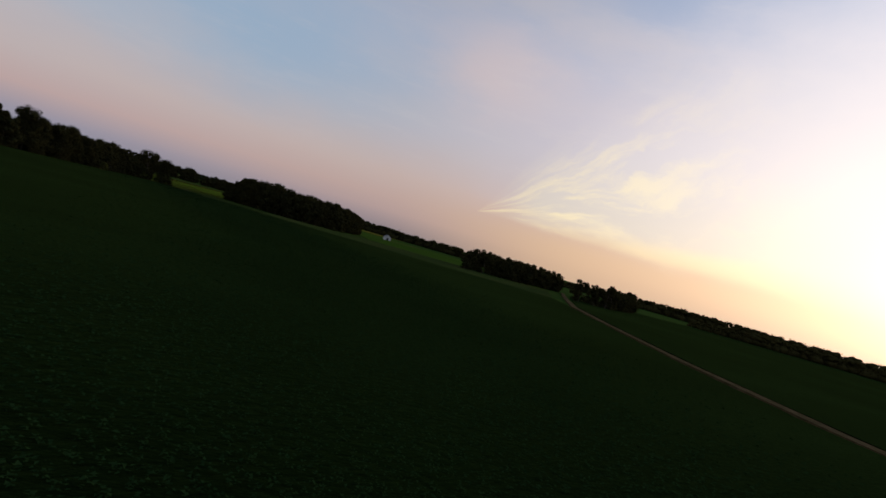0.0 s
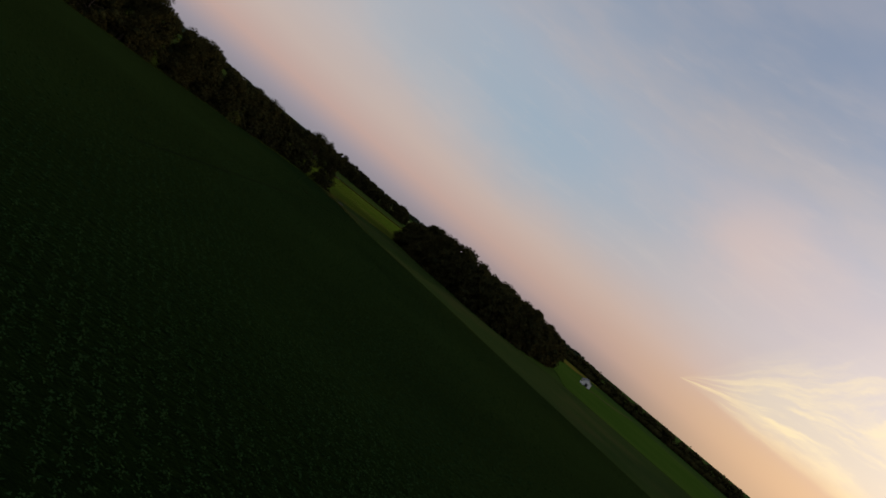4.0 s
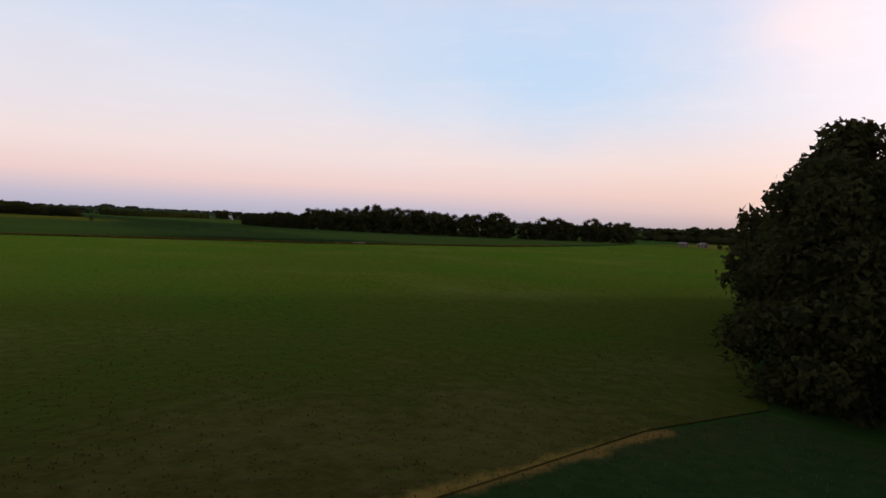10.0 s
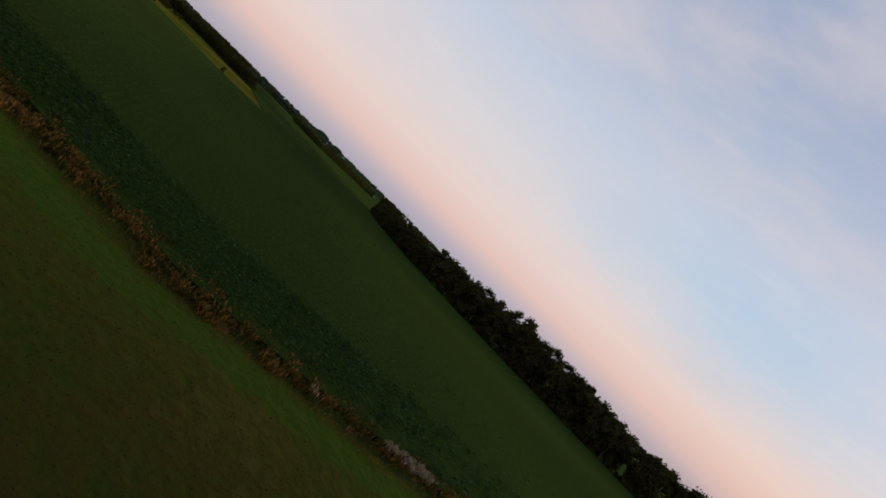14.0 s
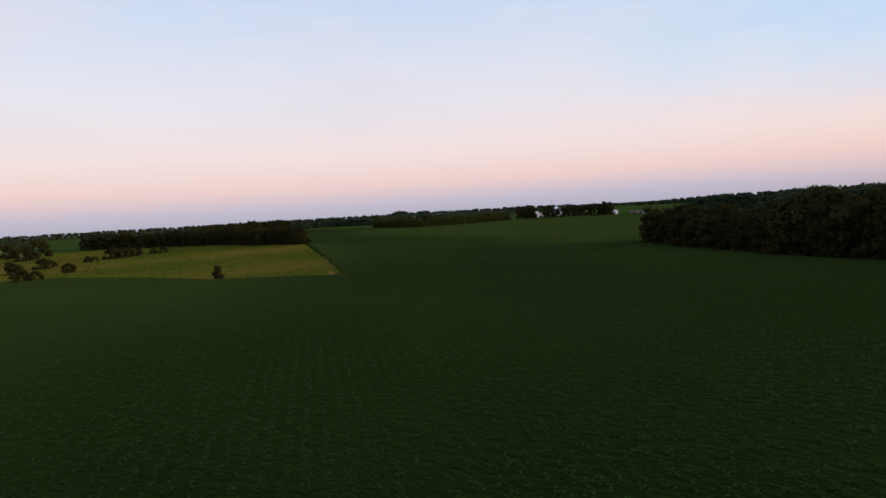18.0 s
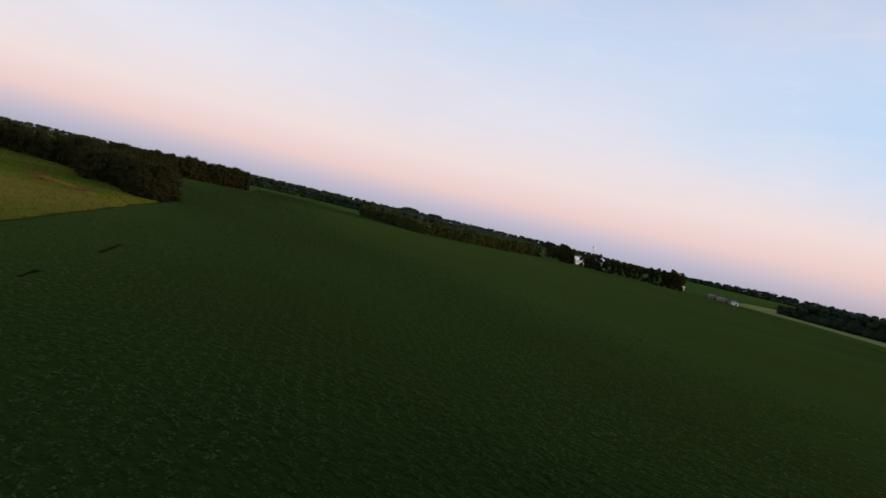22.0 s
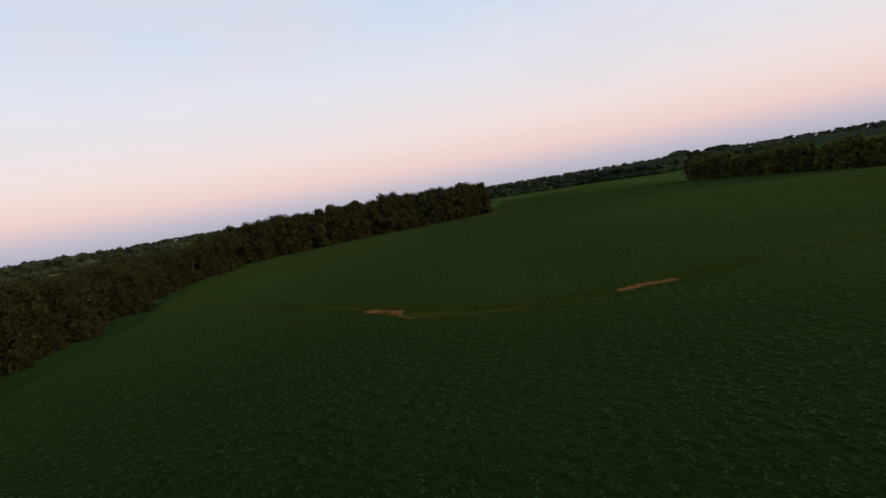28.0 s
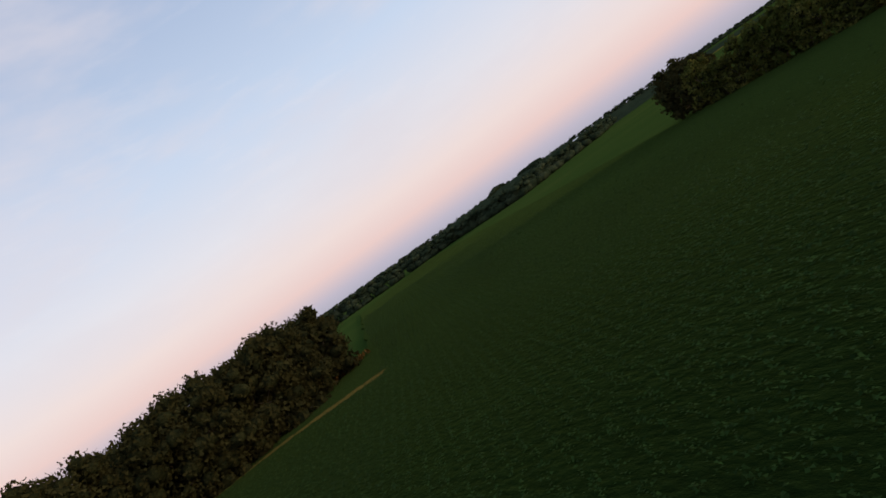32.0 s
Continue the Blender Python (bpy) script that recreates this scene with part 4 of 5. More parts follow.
for i, (x, y) in enumerate(along(HEDGE, 4.2, rt, 1.6)):
    if i < 1:
        continue
    big = rt.random() < 0.30 or (205 < y < 214)
    if big:
        tree(rt.choice(OAKS[1:]), x - 2, y, (1.0 if y > 195 else 1.25) * rt.uniform(.9, 1.1), rt.uniform(0, 6), "tall leafy tree standing in the hedgerow", "hedgerow trees")
    tree(rt.choice(EDGE if y > 150 else MID), x - rt.uniform(0, 4), y, (1.0 if y > 195 else 1.2) * rt.uniform(.66, .92), rt.uniform(0, 6), "dense dark green hedgerow tree", "hedgerow trees")
    tree(rt.choice(BUSH), x + 1.2, y + rt.uniform(-2, 2), rt.uniform(.6, 1.1), rt.uniform(0, 6), "dark bush along the hedgerow", "hedgerow bushes", category="bush", name="bush")
for x, y, s in ((-143.8, 216.0, .70), (-145.4, 218.6, .76), (-143.5, 247.5, .74), (-142.2, 250.5, .68), (-143.4, 253.4, .72), (-145, 243.5, .72)):
    tree(EDGE[int(-x * 10) % 3], x, y, s, y, "dense dark green hedgerow tree", "hedgerow trees")
tree(OAKS[1], -145, 239.5, .93, 1.0, "tall leafy tree standing in the hedgerow", "hedgerow trees")
tree(OAKS[2], -145.5, 233.5, .95, 3.0, "tall leafy tree standing in the hedgerow", "hedgerow trees")
tree(WARM[0], -135.5, 221, 0.55, 1.2, "yellowish bush in the hedgerow", "hedgerow bushes", category="bush", name="bush")


def fill(poly, spacing, rng, edge=0.0):
    xs, ys = [p[0] for p in poly], [p[1] for p in poly]
    out = []
    x = min(xs)
    while x < max(xs):
        y = min(ys)
        while y < max(ys):
            px, py = x + rng.uniform(-.42, .42) * spacing, y + rng.uniform(-.42, .42) * spacing
            if inside(poly, np.array([px]), np.array([py]))[0]:
                out.append((px, py))
            y += spacing
        x += spacing
    return out


def wood_rise(x, y):
    """The woodlot is lowest at its near corner."""
    return float(np.interp(math.hypot(x + 113.3, y - 295), [0, 3, 9, 16, 40], [.84, .92, 1.07, 1.13, 1.08]))


for x, y in along(WOODLOT + WOODLOT[:1], 4.6, rt, 1.0):
    tree(rt.choice(NEAR if x < -97 and y < 312 else MID if y > 312 else EDGE), x, y, wood_rise(x, y) * rt.uniform(.94, 1.06), rt.uniform(0, 6), "dense dark tree at the woodlot edge", "woodlot trees")
    if rt.random() < .7:
        tree(rt.choice(BUSH), x + rt.uniform(-2, 2), y + rt.uniform(-2, 2), rt.uniform(.6, 1.0), rt.uniform(0, 6), "dark undergrowth bush at the woodlot edge", "woodlot bushes", category="bush", name="bush")
stand("woodlot_inner_trees", [(rt.choice(NEAR if x < -95 and y < 318 else FILL), x, y, wood_rise(x, y) * rt.uniform(1.06, 1.22), rt.uniform(0, 6)) for x, y in fill(WOODLOT, 8.5, rt)], "tall dark trees filling the woodlot")

# the row of trees behind the north field
behind = []
for k, (x, y) in enumerate(along(ROW_FRONT, 5.6, rt, 1.3)):
    grow = 0.62 if x < -385 else 0.80 if x < -340 else 1.0 if x < -310 else 1.1 if x < -240 else .9
    tree(rt.choice(MID), x, y + 3, grow * rt.uniform(.78, 1.05), rt.uniform(0, 6), "tree in the long row behind the field", "row trees")
    behind.append((rt.choice(FILL), x + rt.uniform(-3, 3), y + rt.uniform(7, 13), grow * rt.uniform(.95, 1.2), rt.uniform(0, 6)))
    if rt.random() < .6:
        tree(rt.choice(BUSH), x + rt.uniform(-3, 3), y, rt.uniform(.5, .9), rt.uniform(0, 6), "bush at the foot of the tree row", "row bushes", category="bush", name="bush")
rv = random.Random(31)
for x, y in along(ROW_FRONT[:4], 2.7, rv, 1.0):
    tree(rv.choice(EDGE[:3]), x, y + rv.uniform(.5, 3), rv.uniform(.46, .62), rv.uniform(0, 6), "dense low tree filling the tree row", "row trees")
    behind.append((rv.choice(FILL), x + rv.uniform(-2, 2), y + rv.uniform(4, 9), rv.uniform(.62, .72), rv.uniform(0, 6)))
stand("row_inner_trees", behind, "taller dark trees behind the long tree row")

# the large wood in the west
def wood_scale(x, y):
    """How the west wood grows: low scrub in the middle, taller towards its two ends, lower again deep inside."""
    s = float(np.interp(-x, [556, 605, 640, 672, 690, 706, 720, 736, 752, 800], [.62, .64, .54, .53, .60, .73, .88, .94, .92, .88]))
    front = float(np.interp(-x, [556, 600, 649, 668, 706, 717, 735, 745, 761], [474, 466, 461, 457, 461, 470, 490, 505, 526]))
    return min(s, .53) if x < -650 and y < front - 20 else s


for x, y in along(WOOD_N, 3.6, rt, .9):
    tree(rt.choice(EDGE[:3:2] + MID[:1]), x, y - 2, wood_scale(x, y) * 1.04 * rt.uniform(.95, 1.04), rt.uniform(0, 6), "dense tree along the edge of the wood", "wood edge trees")
    if rt.random() < .6:
        tree(rt.choice(BUSH), x + rt.uniform(-2, 2), y + .6, rt.uniform(.45, .7), rt.uniform(0, 6), "bush along the edge of the wood", "wood edge bushes", category="bush", name="bush")
for x, y, s in ((-556, 474.6, .66), (-553.4, 474.6, .58), (-552.6, 471.8, .56), (-561.5, 473.2, .68), (-562, 476.4, .60), (-566, 474, .64), (-571, 475.5, .62), (-575, 472.5, .64)):
    tree(rt.choice(EDGE), x, y, s, rt.uniform(0, 6), "rounded tree at the tip of the wood", "wood edge trees")
for x, y in along([(-558.5, 477.6), (-553.6, 476.4), (-550.8, 474.2), (-553, 471.6), (-558, 470), (-566, 470)], 1.6, rt, .5):
    tree(rt.choice(BUSH), x, y, rt.uniform(.6, .95), rt.uniform(0, 6), "dark bush at the tip of the wood", "wood edge bushes", category="bush", name="bush")
WOOD_W = [(-575, 472), (-645, 457), (-668, 452), (-708, 456), (-722, 466), (-740, 486), (-748, 501), (-752, 514), (-795, 512), (-800, 440), (-705, 398), (-667, 424), (-641, 444), (-618, 459), (-602, 466)]
stand("wood_inner_trees", [(rt.choice(FILL), x, y, wood_scale(x, y) * rt.uniform(.78, 1.1), rt.uniform(0, 6)) for x, y in fill(WOOD_W, 10.5, rt)] + [(rt.choice(FILL), x - 4, y - 6, wood_scale(x, y) * rt.uniform(.98, 1.06), rt.uniform(0, 6)) for x, y in along(WOOD_N[1:], 3.4, rt, 1.0)], "dark trees filling the large wood")
for x, y in along([(-570, 471), (-584, 470), (-602, 463), (-618, 456), (-641, 441), (-667, 421), (-705, 396)], 4.2, rt, 1.2):
    tree(rt.choice(MID), x, y, rt.uniform(.6, .78), rt.uniform(0, 6), "tree at the field side of the wood", "wood edge trees")

# hedgerow in front of the farm, warm brush tops
HR = [(-742, 588), (-718, 587), (-692, 587), (-668, 590), (-667, 615), (-680, 650), (-700, 684)]
for x, y in along(HR, 2.3, rt, 1.2):
    tree(rt.choice(WARM), x, y, rt.uniform(.75, 1.05), rt.uniform(0, 6), "olive and yellow green hedgerow brush", "brush row", category="brush", name="brush_tree")
for x, y, s in ((-742, 590, .75), (-747, 592, .85)):
    tree(MID[0], x, y, s, 1.0, "round tree at the end of a hedgerow", "brush row")

# lone tree and bushes of the ripe fields
tree(BUSH[2], -436, 426, (.42, .42, .62), 0.4, "small lone tree standing in the ripe field", "field bushes")
for x, y, s in ((-476.5, 394.5, 1.05), (-479, 396.6, .8), (-496, 401.6, .95), (-509, 389, 1.0), (-524, 394, 1.0), (-527, 395.5, .8), (-543, 404, .8), (-546, 405.5, .7), (-556, 410.5, 1.2), (-559, 413, 1.3), (-562, 415.5, 1.3), (-566, 418, 1.1), (-572, 424, .9), (-578, 428, .9), (-600, 381, 1.8), (-612, 385, 2.0), (-640, 372, 1.6), (-655, 360, 1.6), (-700, 350, 1.8)):
    tree(rt.choice(BUSH), x, y, s, rt.uniform(0, 6), "rounded dark bush in the ripe field", "field bushes", category="bush", name="bush")

# ---- far woods and hills ----
def far_wood(name, line, depth, height, step, seed, label, lift=0.0, mat=None, fade=0.16):
    """A distant belt of trees: many uneven clumps with leaf sprays."""
    rng = np.random.default_rng(seed)
    rr = random.Random(seed)
    V, F = [], []
    tri = np.array(ICO_F)
    step *= 0.6
    count = 0
    spots = along(line, step, rr, step * .5)
    for i, (x, y) in enumerate(spots):
        # the belt runs out gently at both ends
        end = min(1.0, (min(i, len(spots) - 1 - i) + .5) / (fade * len(spots) + 1))
        end = end * end * (3 - 2 * end)
        for row in range(max(1, int(depth / (step * 1.6)))):
            px, py = x + rr.uniform(-1, 1) * step * .5, y + rr.uniform(-1, 1) * step * .5
            nx, ny = px, py
            d = math.hypot(px + 300, py - 350)
            nx += (px + 300) / d * row * step * 1.2
            ny += (py - 350) / d * row * step * 1.2
            h = height * rr.uniform(.80, 1.06) * (.55 + .45 * end)
            base = lift * end
            for c in range(3):
                r = h * (rr.uniform(.18, .28) if c else .42)
                cz = base + min(h - r * .7, max(r * .55, h * (c + .6) / 3 * rr.uniform(.8, 1.15)))
                v = ICO_V * (1 + .5 * (rng.random((len(ICO_V), 1)) - .5)) * np.array([r * 1.3, r * 1.3, r * .78]) + np.array([nx + rr.uniform(-.25, .25) * h, ny + rr.uniform(-.25, .25) * h, cz])
                V.append(v)
                F.append(tri + count)
                count += len(v)
            q = leaf_sprays(rng, np.array([nx, ny, base + h * .50]), h * .50, 60, h * .075, 1.0)
            V.append(q)
            F.append(np.arange(len(q)).reshape(-1, 3) + count)
            count += len(q)
    verts = np.concatenate(V)
    tris = np.concatenate(F)
    me = bpy.data.meshes.new(name)
    me.vertices.add(len(verts))
    me.vertices.foreach_set("co", verts.astype(np.float32).ravel())
    me.loops.add(len(tris) * 3)
    me.loops.foreach_set("vertex_index", tris.astype(np.int32).ravel())
    me.polygons.add(len(tris))
    me.polygons.foreach_set("loop_start", np.arange(0, len(tris) * 3, 3, dtype=np.int32))
    me.polygons.foreach_set("use_smooth", [True] * len(tris))
    me.materials.append(mat or M_FAR)
    me.update(calc_edges=True)
    return tagged(new(name, me), label, "woods", kind="stuff")


def polar(az1, az2, r1, r2, n, cx=-300, cy=350):
    """A line of corners at a distance round the fields; azimuths run anticlockwise from +y."""
    out = []
    for i in range(n):
        s = i / (n - 1)
        a, r = radians(az1 + (az2 - az1) * s), r1 + (r2 - r1) * s
        out.append((cx - math.sin(a) * r, cy + math.cos(a) * r))
    return out


def mound(name, x, y, rx, ry, h, mat, label):
    v, f = [(x, y, h)], []
    rings, seg = 7, 40
    for k in range(1, rings + 1):
        s = k / rings
        z = h * (0.5 + 0.5 * math.cos(math.pi * s)) - (0.1 if k == rings else 0)
        for i in range(seg):
            a = 2 * math.pi * i / seg
            v.append((x + rx * s * math.cos(a), y + ry * s * math.sin(a), z))
    for i in range(seg):
        f.append([0, 1 + i, 1 + (i + 1) % seg])
        for k in range(rings - 1):
            p, q = 1 + k * seg, 1 + (k + 1) * seg
            f.append([p + i, q + i, q + (i + 1) % seg, p + (i + 1) % seg])
    return tagged(new(name, mesh_from(name, v, f, [mat], smooth=True)), label, "hill", kind="structure")


mound("hill_west", -1360, 930, 420, 300, 11, M_FAR, "low wooded hill on the horizon")
far_wood("far_wood_hill", [(-1130, 840), (-1230, 900), (-1330, 940), (-1420, 1040)], 45, 9, 8, 101, "dark trees on a low far hill", 5, fade=.35)
far_wood("far_wood_hill_top", [(-1250, 820), (-1380, 930), (-1430, 1020)], 30, 9, 8, 102, "dark trees on top of a far hill", 8.5, fade=.48)
far_wood("far_wood_west", [(-980, 560), (-960, 640), (-900, 650), (-960, 760), (-1050, 860)], 14, 7.5, 5, 103, "dark far tree line beyond the crop field")
far_wood("far_wood_southwest", [(-1250, 480), (-1180, 620), (-1150, 760)], 22, 9, 7, 104, "dark far tree line on the horizon", fade=.3)
far_wood("far_wood_ring_west", polar(40, 112, 1500, 1500, 30), 22, 13, 8, 105, "blue grey tree line on the horizon")
far_wood("far_wood_south", polar(112, 150, 900, 800, 12), 22, 12, 8, 106, "dark far tree line on the horizon")
far_wood("far_wood_ring_back", polar(150, 300, 1000, 1000, 30), 14, 13, 10, 107, "dark far tree line on the horizon")
far_wood("far_wood_north", polar(-15, 40, 1050, 1250, 20), 22, 13, 8, 108, "dark far tree line on the horizon")
far_wood("far_wood_farm", [(-560, 905), (-640, 960)], 40, 12, 9, 109, "dark wood beside the pale far field")
far_wood("far_wood_farm_edge", [(-500, 790), (-520, 860), (-560, 905)], 30, 11, 9, 110, "dark wood beside the pale far field")
far_wood("far_wood_field", [(-600, 772), (-560, 752), (-500, 735), (-430, 720)], 24, 9.2, 6.5, 118, "dark wood behind a pale strip beyond the crop field")
far_wood("far_wood_corner", [(-492, 676), (-455, 655), (-400, 630)], 14, 7.0, 5, 119, "low dark thicket at the corner of the crop field")
far_wood("far_wood_northeast", [(-230, 690), (-100, 640), (0, 600), (120, 560)], 20, 10, 7, 111, "dark tree line behind the white barn", mat=M_LEAF)
rk = random.Random(15)
for x, y in along([(13, 286), (27, 284), (42, 298), (56, 316), (74, 340)], 5.0, rk, 1.5) + along([(24, 300), (45, 318), (66, 345)], 6.0, rk, 3):
    tree(rk.choice(MID), x, y, rk.uniform(.85, 1.08), rk.uniform(0, 6), "dark tree of the small wood beside the farm track", "track wood trees")
for x, y in along([(60, 257), (70, 262), (84, 273), (100, 300), (118, 333)], 6.5, rk, 1.5):
    tree(rk.choice(MID), x, y, rk.uniform(.8, 1.05), rk.uniform(0, 6), "round dark tree along the farm track", "track trees")
tree(MID[2], 13, 274, .55, 2.0, "small round tree at the end of a wood", "track trees")
far_wood("far_wood_east_ring", [(130, 620), (260, 610), (400, 560), (560, 440), (640, 300), (660, 100)], 26, 12, 7.5, 114, "dark wooded horizon below the sunset", mat=M_LEAF)
far_wood("far_wood_east_mid", [(190, 420), (300, 400), (400, 330)], 16, 9, 6, 115, "dark tree belt in the east fields", mat=M_LEAF)
far_wood("far_wood_ripe", [(-640, 330), (-760, 300), (-900, 300), (-1000, 340)], 16, 9, 6, 116, "dark tree line beyond the ripe fields")
far_wood("far_wood_hedge_west", [(-190, 70), (-230, 10), (-270, -60)], 14, 9, 7, 117, "dark hedgerow running on southward")


# ---- buildings ----
def box(w, d, h, z=0.0, x=0.0, y=0.0):
    bm = bmesh.new()
    bmesh.ops.create_cube(bm, size=1, matrix=Matrix.LocRotScale((x, y, z + h / 2), None, (w, d, h)))
    bmesh.ops.bevel(bm, geom=bm.edges[:], offset=min(w, d, h) * .03, segments=1, affect="EDGES")
    return bm


def gable_body(w, d, h, rise):
    bm = bmesh.new()
    prof = [(-w / 2, 0), (w / 2, 0), (w / 2, h), (0, h + rise), (-w / 2, h)]
    a = [bm.verts.new((x, -d / 2, z)) for x, z in prof]
    b = [bm.verts.new((x, d / 2, z)) for x, z in prof]
    bm.faces.new(a[::-1])
    bm.faces.new(b)
    for i in range(5):
        bm.faces.new((a[i], a[(i + 1) % 5], b[(i + 1) % 5], b[i]))
    bmesh.ops.recalc_face_normals(bm, faces=bm.faces)
    return bm


def slope(w, d, h, rise, sign, over=0.4, thick=0.16):
    bm = bmesh.new()
    L = math.hypot(w / 2, rise) + over
    ang = math.atan2(rise, w / 2)
    bmesh.ops.create_cube(bm, size=1, matrix=Matrix.LocRotScale((sign * (w / 4 + over * .35), 0, h + rise / 2 + thick * .6 - over * .25 * rise / w), Euler((0, sign * ang, 0)), (L, d + 2 * over, thick)))
    return bm


def house(name, x, y, turn, w, d, h, rise, wall, roof, label, category, doors=1, windows=2, group=""):
    ob = new(name)
    ob.matrix_world = pose(x, y, 0, 0, 0, turn)
    part("wall", gable_body(w, d, h, rise), wall, ob)
    for s in (-1, 1):
        part("roof", slope(w, d, h, rise, s), roof, ob)
    for i in range(doors):
        part("door", box(min(3.2, w * .3), .12, h * .75, 0, (i - (doors - 1) / 2) * w * .36, -d / 2 - .06), M_DARK, ob, "dark wide door")
    for i in range(windows):
        for s in (-1, 1):
            win = part("window", box(.12, 1.1, 1.2, h * .38, s * (w / 2 + .05), (i - (windows - 1) / 2) * d / (windows + .6)), M_WHITE, ob)
            part("pane", box(.06, .9, 1.0, h * .38 + .1, s * (w / 2 + .11), (i - (windows - 1) / 2) * d / (windows + .6)), M_GLASS, win, "dark glass pane")
    return tagged(ob, label, category, group)


def hoop_barn(x, y, turn, w, d, label):
    ob = new("hoop_barn")
    ob.matrix_world = pose(x, y, 0, 0, 0, turn)
    bm = bmesh.new()
    n = 14
    rings = []
    for yy in (-d / 2, d / 2):
        rings.append([bm.verts.new((math.cos(math.pi * i / n) * w / 2, yy, math.sin(math.pi * i / n) ** .8 * w * .55)) for i in range(n + 1)])
    for i in range(n):
        bm.faces.new((rings[0][i], rings[0][i + 1], rings[1][i + 1], rings[1][i]))
    part("cover", bm, M_WHITE, ob, "white stretched cover")
    for k, yy in enumerate((-d / 2 + .05, d / 2 - .05)):
        bm = bmesh.new()
        vs = [bm.verts.new((math.cos(math.pi * i / n) * w / 2 * .985, yy, math.sin(math.pi * i / n) ** .8 * w * .54)) for i in range(n + 1)]
        bm.faces.new(vs if k else vs[::-1])
        part("end_wall", bm, M_METAL, ob)
    # a solid panel: the doorway's inner shade is only its dark colour
    part("door", box(2.6, .14, 2.6, 0, 0, -d / 2 - .04), M_DARK, ob, "dark panel with the doorway's shade in its colour")
    return tagged(ob, label, "barn")


def grain_bin(x, y, r, h, label):
    ob = new("grain_bin")
    ob.matrix_world = pose(x, y, 0)
    bm = bmesh.new()
    seg = 24
    prev = None
    for k in range(9):
        z = h * k / 8
        ring = [bm.verts.new((math.cos(2 * math.pi * i / seg) * r * (1 + .012 * (k % 2)), math.sin(2 * math.pi * i / seg) * r * (1 + .012 * (k % 2)), z)) for i in range(seg)]
        if prev:
            for i in range(seg):
                bm.faces.new((prev[i], prev[(i + 1) % seg], ring[(i + 1) % seg], ring[i]))
        prev = ring
    part("body", bm, M_METAL, ob, "corrugated pale steel wall")
    bm = bmesh.new()
    bmesh.ops.create_cone(bm, segments=seg, radius1=r * 1.06, radius2=r * .12, depth=r * .55, matrix=Matrix.Translation((0, 0, h + r * .275)))
    part("roof", bm, M_METAL, ob)
    bm = bmesh.new()
    bmesh.ops.create_cone(bm, segments=10, cap_ends=True, radius1=r * .14, radius2=r * .14, depth=.5, matrix=Matrix.Translation((0, 0, h + r * .6)))
    part("cap", bm, M_METAL, ob)
    part("door", box(.9, .12, 1.9, .3, 0, -r - .02), M_DARK, ob, "small dark hatch")
    return tagged(ob, label, "grain bin", "grain bins")


house("white_barn", -716, 729, 20, 6, 7.5, 2.8, 1.8, M_WHITE, M_WHITE, "white gabled barn among farm trees", "barn", 1, 1)
house("farm_shed", -704, 688, 35, 3, 4, 1.7, .9, M_WHITE, M_ROOF, "small white shed beside the hedgerow", "shed", 1, 0)
house("farm_house", -733, 752, -10, 6, 7.5, 3.4, 1.8, M_WHITE, M_ROOF, "white farmhouse with a grey roof", "house", 1, 2)
for x, y, r, h in ((-728, 765, 2.6, 6.0), (-736, 771, 2.6, 6.0), (-744, 775, 3.0, 6.8)):
    grain_bin(x, y, r, h, "round pale steel grain bin with a cone roof")
leg = new("grain_elevator")
leg.matrix_world = pose(-739, 766, 0)
for sx in (-.6, .6):
    for sy in (-.6, .6):
        part("post", box(.16, .16, 13, 0, sx, sy), M_METAL, leg)
for k in range(6):
    part("brace", box(1.3, .1, .1, 1.5 + k * 2, 0, -.6), M_METAL, leg)
part("head", box(1.6, 1.4, 1.2, 13), M_METAL, leg, "boxed steel head")
tagged(leg, "slim steel grain elevator tower beside the bins", "grain elevator")
house("small_house", -646, 747, 25, 3.6, 4.4, 1.9, 1.1, M_WHITE, M_WHITE, "small white house by the road", "house", 1, 1)
house("low_house", -613, 730, 62, 4.2, 5.0, 1.5, .9, M_TANWALL, M_TANWALL, "low tan house at the field edge", "house", 1, 1)
house("low_house", -605, 726.5, 62, 4.2, 6.0, 1.4, .8, M_TANWALL, M_TANWALL, "low tan house at the field edge", "house", 1, 2)
house("roadside_shed", -596, 722, 62, 2.2, 2.6, 1.5, .6, M_WHITE, M_ROOF, "small pale shed at the field edge", "shed", 1, 0)
rf = random.Random(9)
for x, y, s in ((-690, 700, .8), (-697, 706, .95), (-686, 694, .8), (-708, 712, .85), (-676, 708, .9), (-668, 712, .72), (-664, 714, .7), (-660, 716, .68), (-655, 717, .72), (-650, 718, .68), (-645, 720, .75), (-640, 722, .86), (-636, 723, .8), (-632, 724, .95), (-628, 722, .6), (-681, 705, .66), (-672, 710, .7), (-735, 735, 1.0), (-750, 748, 1.0), (-762, 746, 1.0), (-724, 716, .8)):
    tree(rf.choice(MID), x, y, s, rf.uniform(0, 6), "round dark tree round the farmstead", "farm trees")

house("white_cottage", -42, 428, 15, 5, 6, 2.4, 1.5, M_WHITE, M_ROOF, "white house beyond the woodlot", "house", 1, 2)
sheet("drive", ribbon([(-40, 424), (-30, 440), (-22, 462), (-12, 500)], 2.5, rs, .2), .12, M_TAN, "pale gravel drive to the house", "track", amp=.2)
hoop_barn(-116, 488, -20, 5.2, 8.5, "white hoop barn with a dark doorway")
house("grey_house", -107, 482, 60, 5, 7, 2.4, 1.5, M_WHITE, M_ROOF, "pale house with a grey roof", "house", 1, 2)
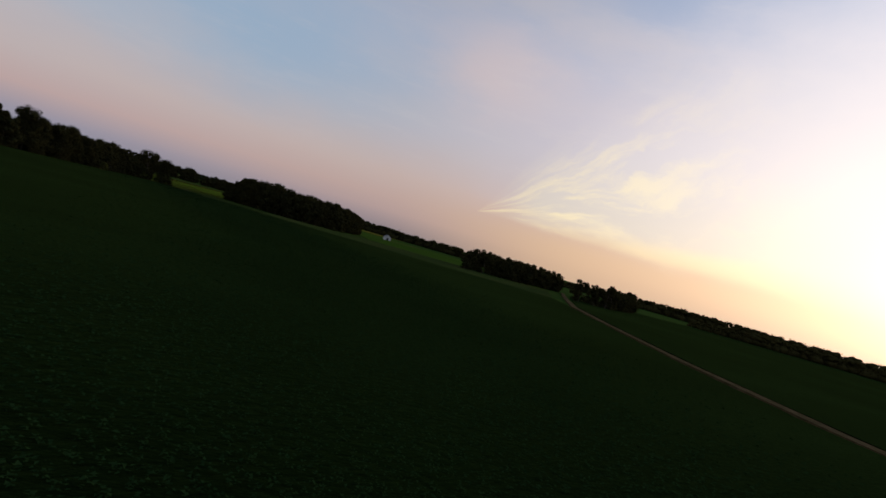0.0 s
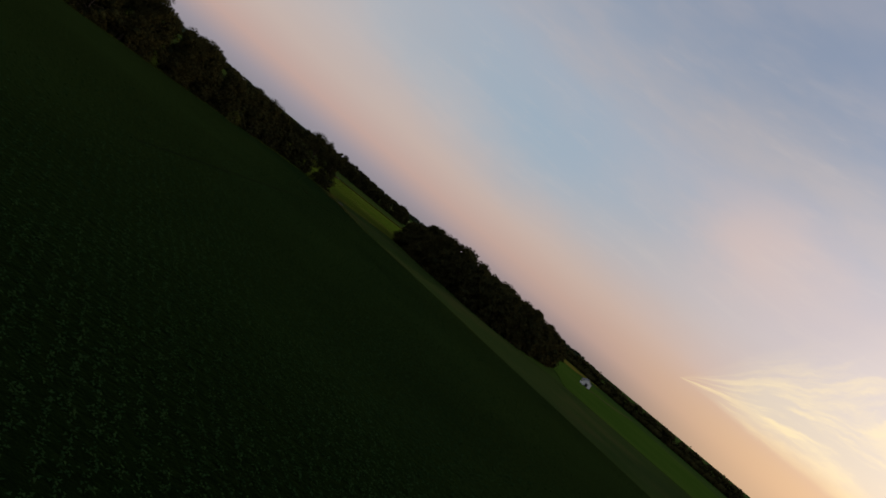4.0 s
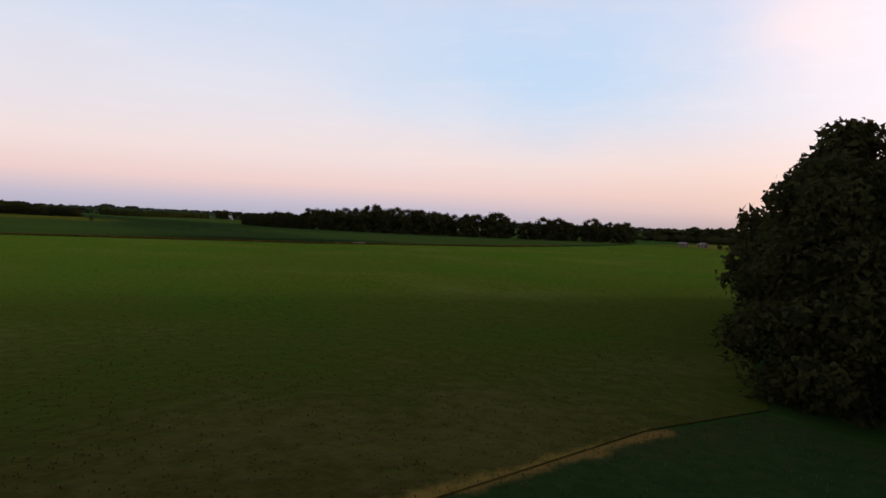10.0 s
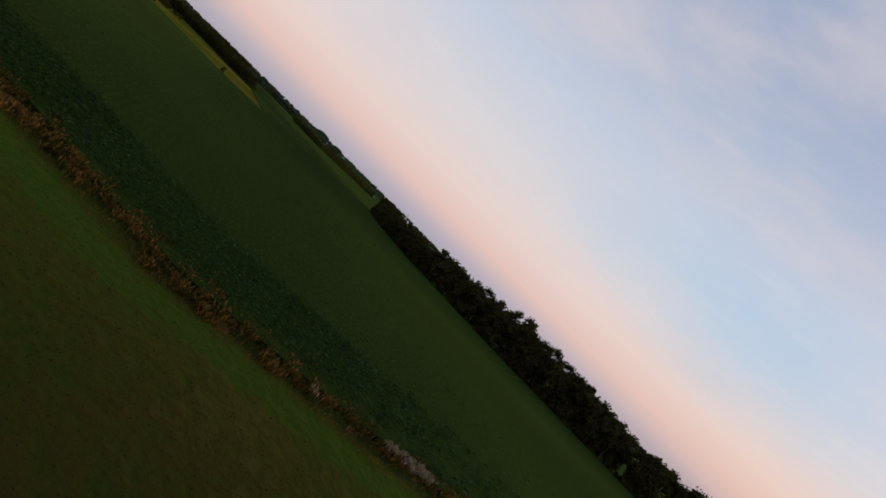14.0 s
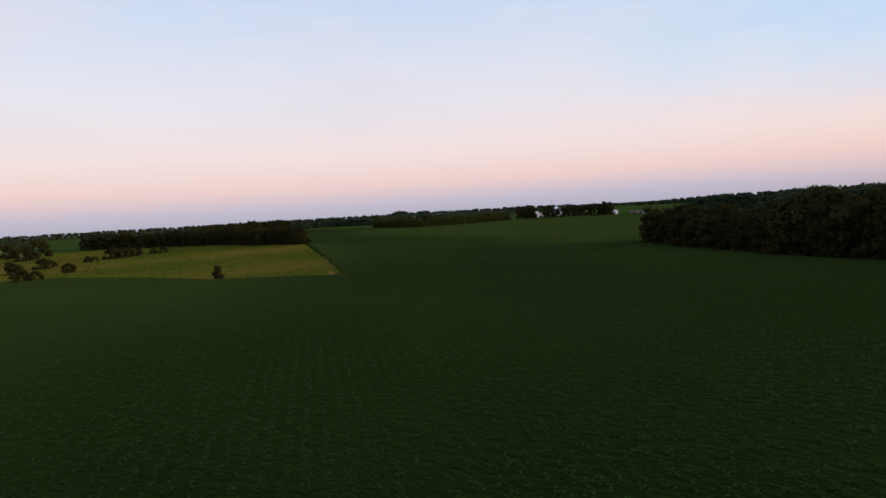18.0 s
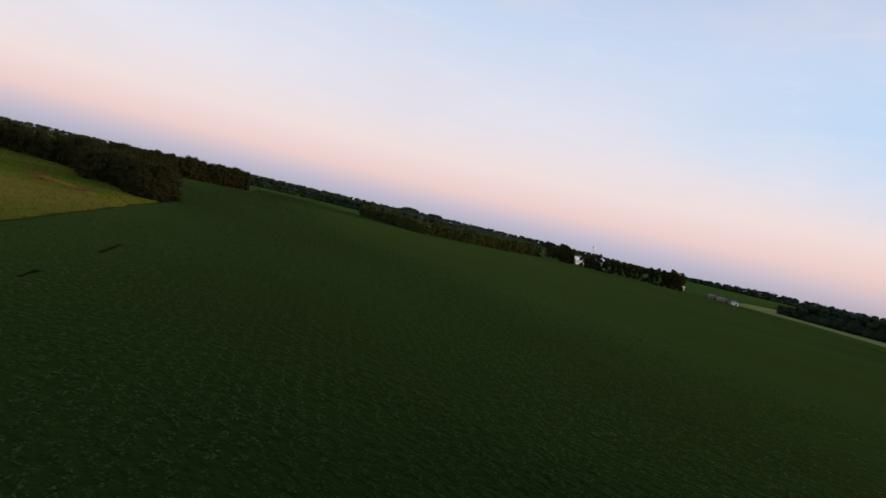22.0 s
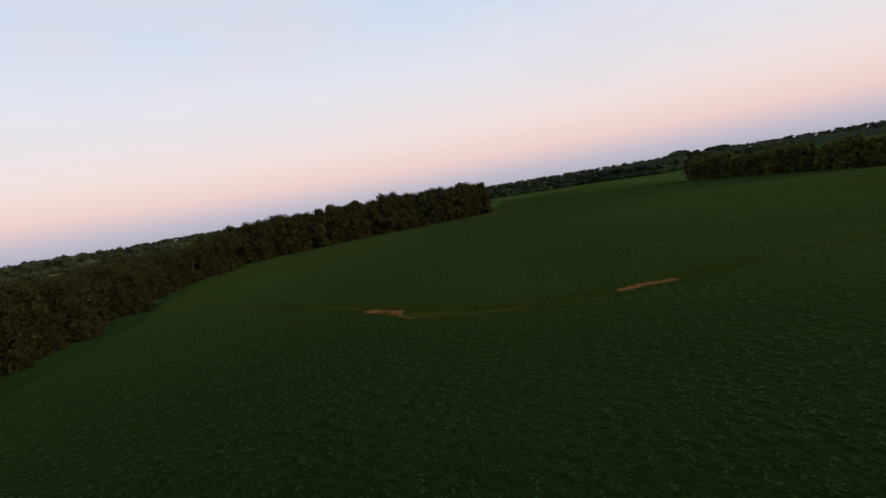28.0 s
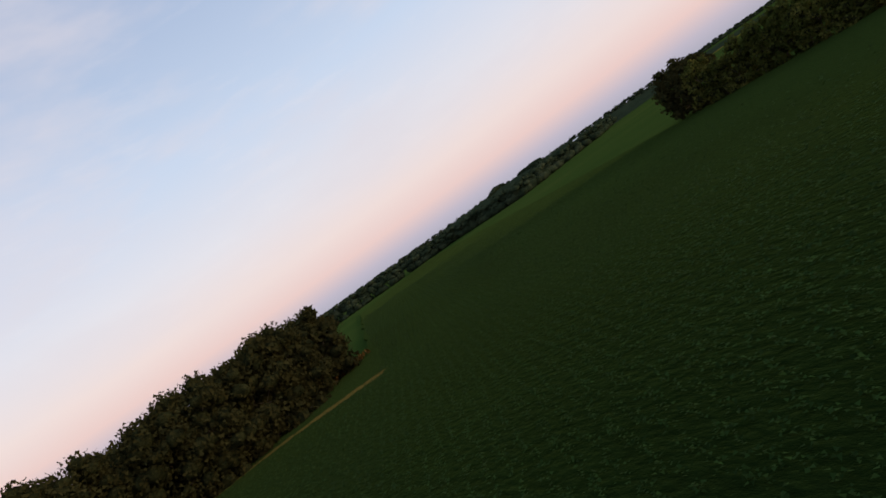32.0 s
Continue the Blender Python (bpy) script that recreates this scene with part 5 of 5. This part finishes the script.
house("pale_garage", -111.2, 485, 60, 3, 3.6, 2.1, .9, M_WHITE, M_WHITE, "small white garage beside the house", "garage", 1, 0)
house("far_shed", -152, 556, 40, 3, 4, 1.4, .7, M_TANWALL, M_TANWALL, "tan shed beyond the hay meadow", "shed", 1, 1)
house("far_shed", -160, 552, 60, 2.6, 3.4, 1.4, .6, M_TANWALL, M_TANWALL, "tan shed beyond the hay meadow", "shed", 1, 0)
for i in range(9):
    tree(BUSH[i % 3], -143 + i * 3.4, 536 - i * 4.6, rf.uniform(.4, .65), rf.uniform(0, 6), "small young tree in a planted row", "planted row")
house("hill_house", -1085, 800, 30, 9, 12, 4, 2.2, M_WHITE, M_ROOF, "far white house below the hill", "house", 1, 2)
house("hill_barn", -1045, 815, 10, 12, 16, 4.5, 2.6, M_WHITE, M_METAL, "far pale barn below the hill", "barn", 1, 2)
house("ripe_field_house", -985, 634, 30, 3.4, 4.2, 1.9, 1.1, M_WHITE, M_ROOF, "small far white house by the tree line", "house", 1, 1)

# rubble heap at the field gap
heap = new("rubble_heap")
heap.matrix_world = pose(-119.5, 259.0, .09)
rr_ = random.Random(4)
stones = []
for k in range(5):
    bm = bmesh.new()
    bmesh.ops.create_icosphere(bm, subdivisions=1, radius=.22)
    for v in bm.verts:
        v.co *= rr_.uniform(.65, 1.25)
    me = bpy.data.meshes.new("stone")
    bm.to_mesh(me)
    bm.free()
    me.materials.append(M_STONE)
    stones.append(me)
for k in range(46):
    o = new("stone", rr_.choice(stones))
    o.parent = heap
    q = rr_.gauss(0, .62), rr_.gauss(0, .36)
    o.matrix_basis = Matrix.LocRotScale((q[0], q[1], max(0.02, .20 - .14 * abs(q[0]) - .2 * abs(q[1])) + rr_.uniform(-.03, .03)), Euler((rr_.random() * 6, rr_.random() * 6, 0)), [rr_.uniform(.16, .55)] * 3)
for k in range(10):
    v, f = limb((rr_.uniform(-.9, .9), rr_.uniform(-.5, .5), .08), (rr_.uniform(-1.2, 1.2), rr_.uniform(-.7, .7), .34), .035, .014, 5)
    o = new("branch", mesh_from("branch", v, f, [M_STONE]))
    o.parent = heap
tagged(heap, "pale heap of rubble and dead branches in weeds", "rubble heap")


# pale bare trunks and dead limbs at the edge of the wood
rb = random.Random(21)
for x, y in ((-722, 476), (-729, 484), (-737, 494), (-741, 500)):
    snag = new("dead_tree")
    snag.matrix_world = pose(x, y, 0.2, 0, 0, rb.uniform(0, 360))
    lean, tall = rb.uniform(.4, 1.6), rb.uniform(4.5, 6.5)
    v, f = limb((0, 0, -.3), (lean, 0, tall), .08, .03, 6)
    o = new("trunk", mesh_from("trunk", v, f, [M_SNAG], smooth=True))
    o.parent = snag
    for k in range(3):
        s = rb.uniform(.45, .9)
        v, f = limb((lean * s, 0, tall * s), (lean * s + rb.uniform(-1, 1), rb.uniform(-1, 1), tall * s + rb.uniform(.3, 1.2)), .035, .012, 5)
        o = new("branch", mesh_from("branch", v, f, [M_SNAG], smooth=True))
        o.parent = snag
    tagged(snag, "pale bare leaning trunk at the edge of the wood", "dead tree", "dead trees")
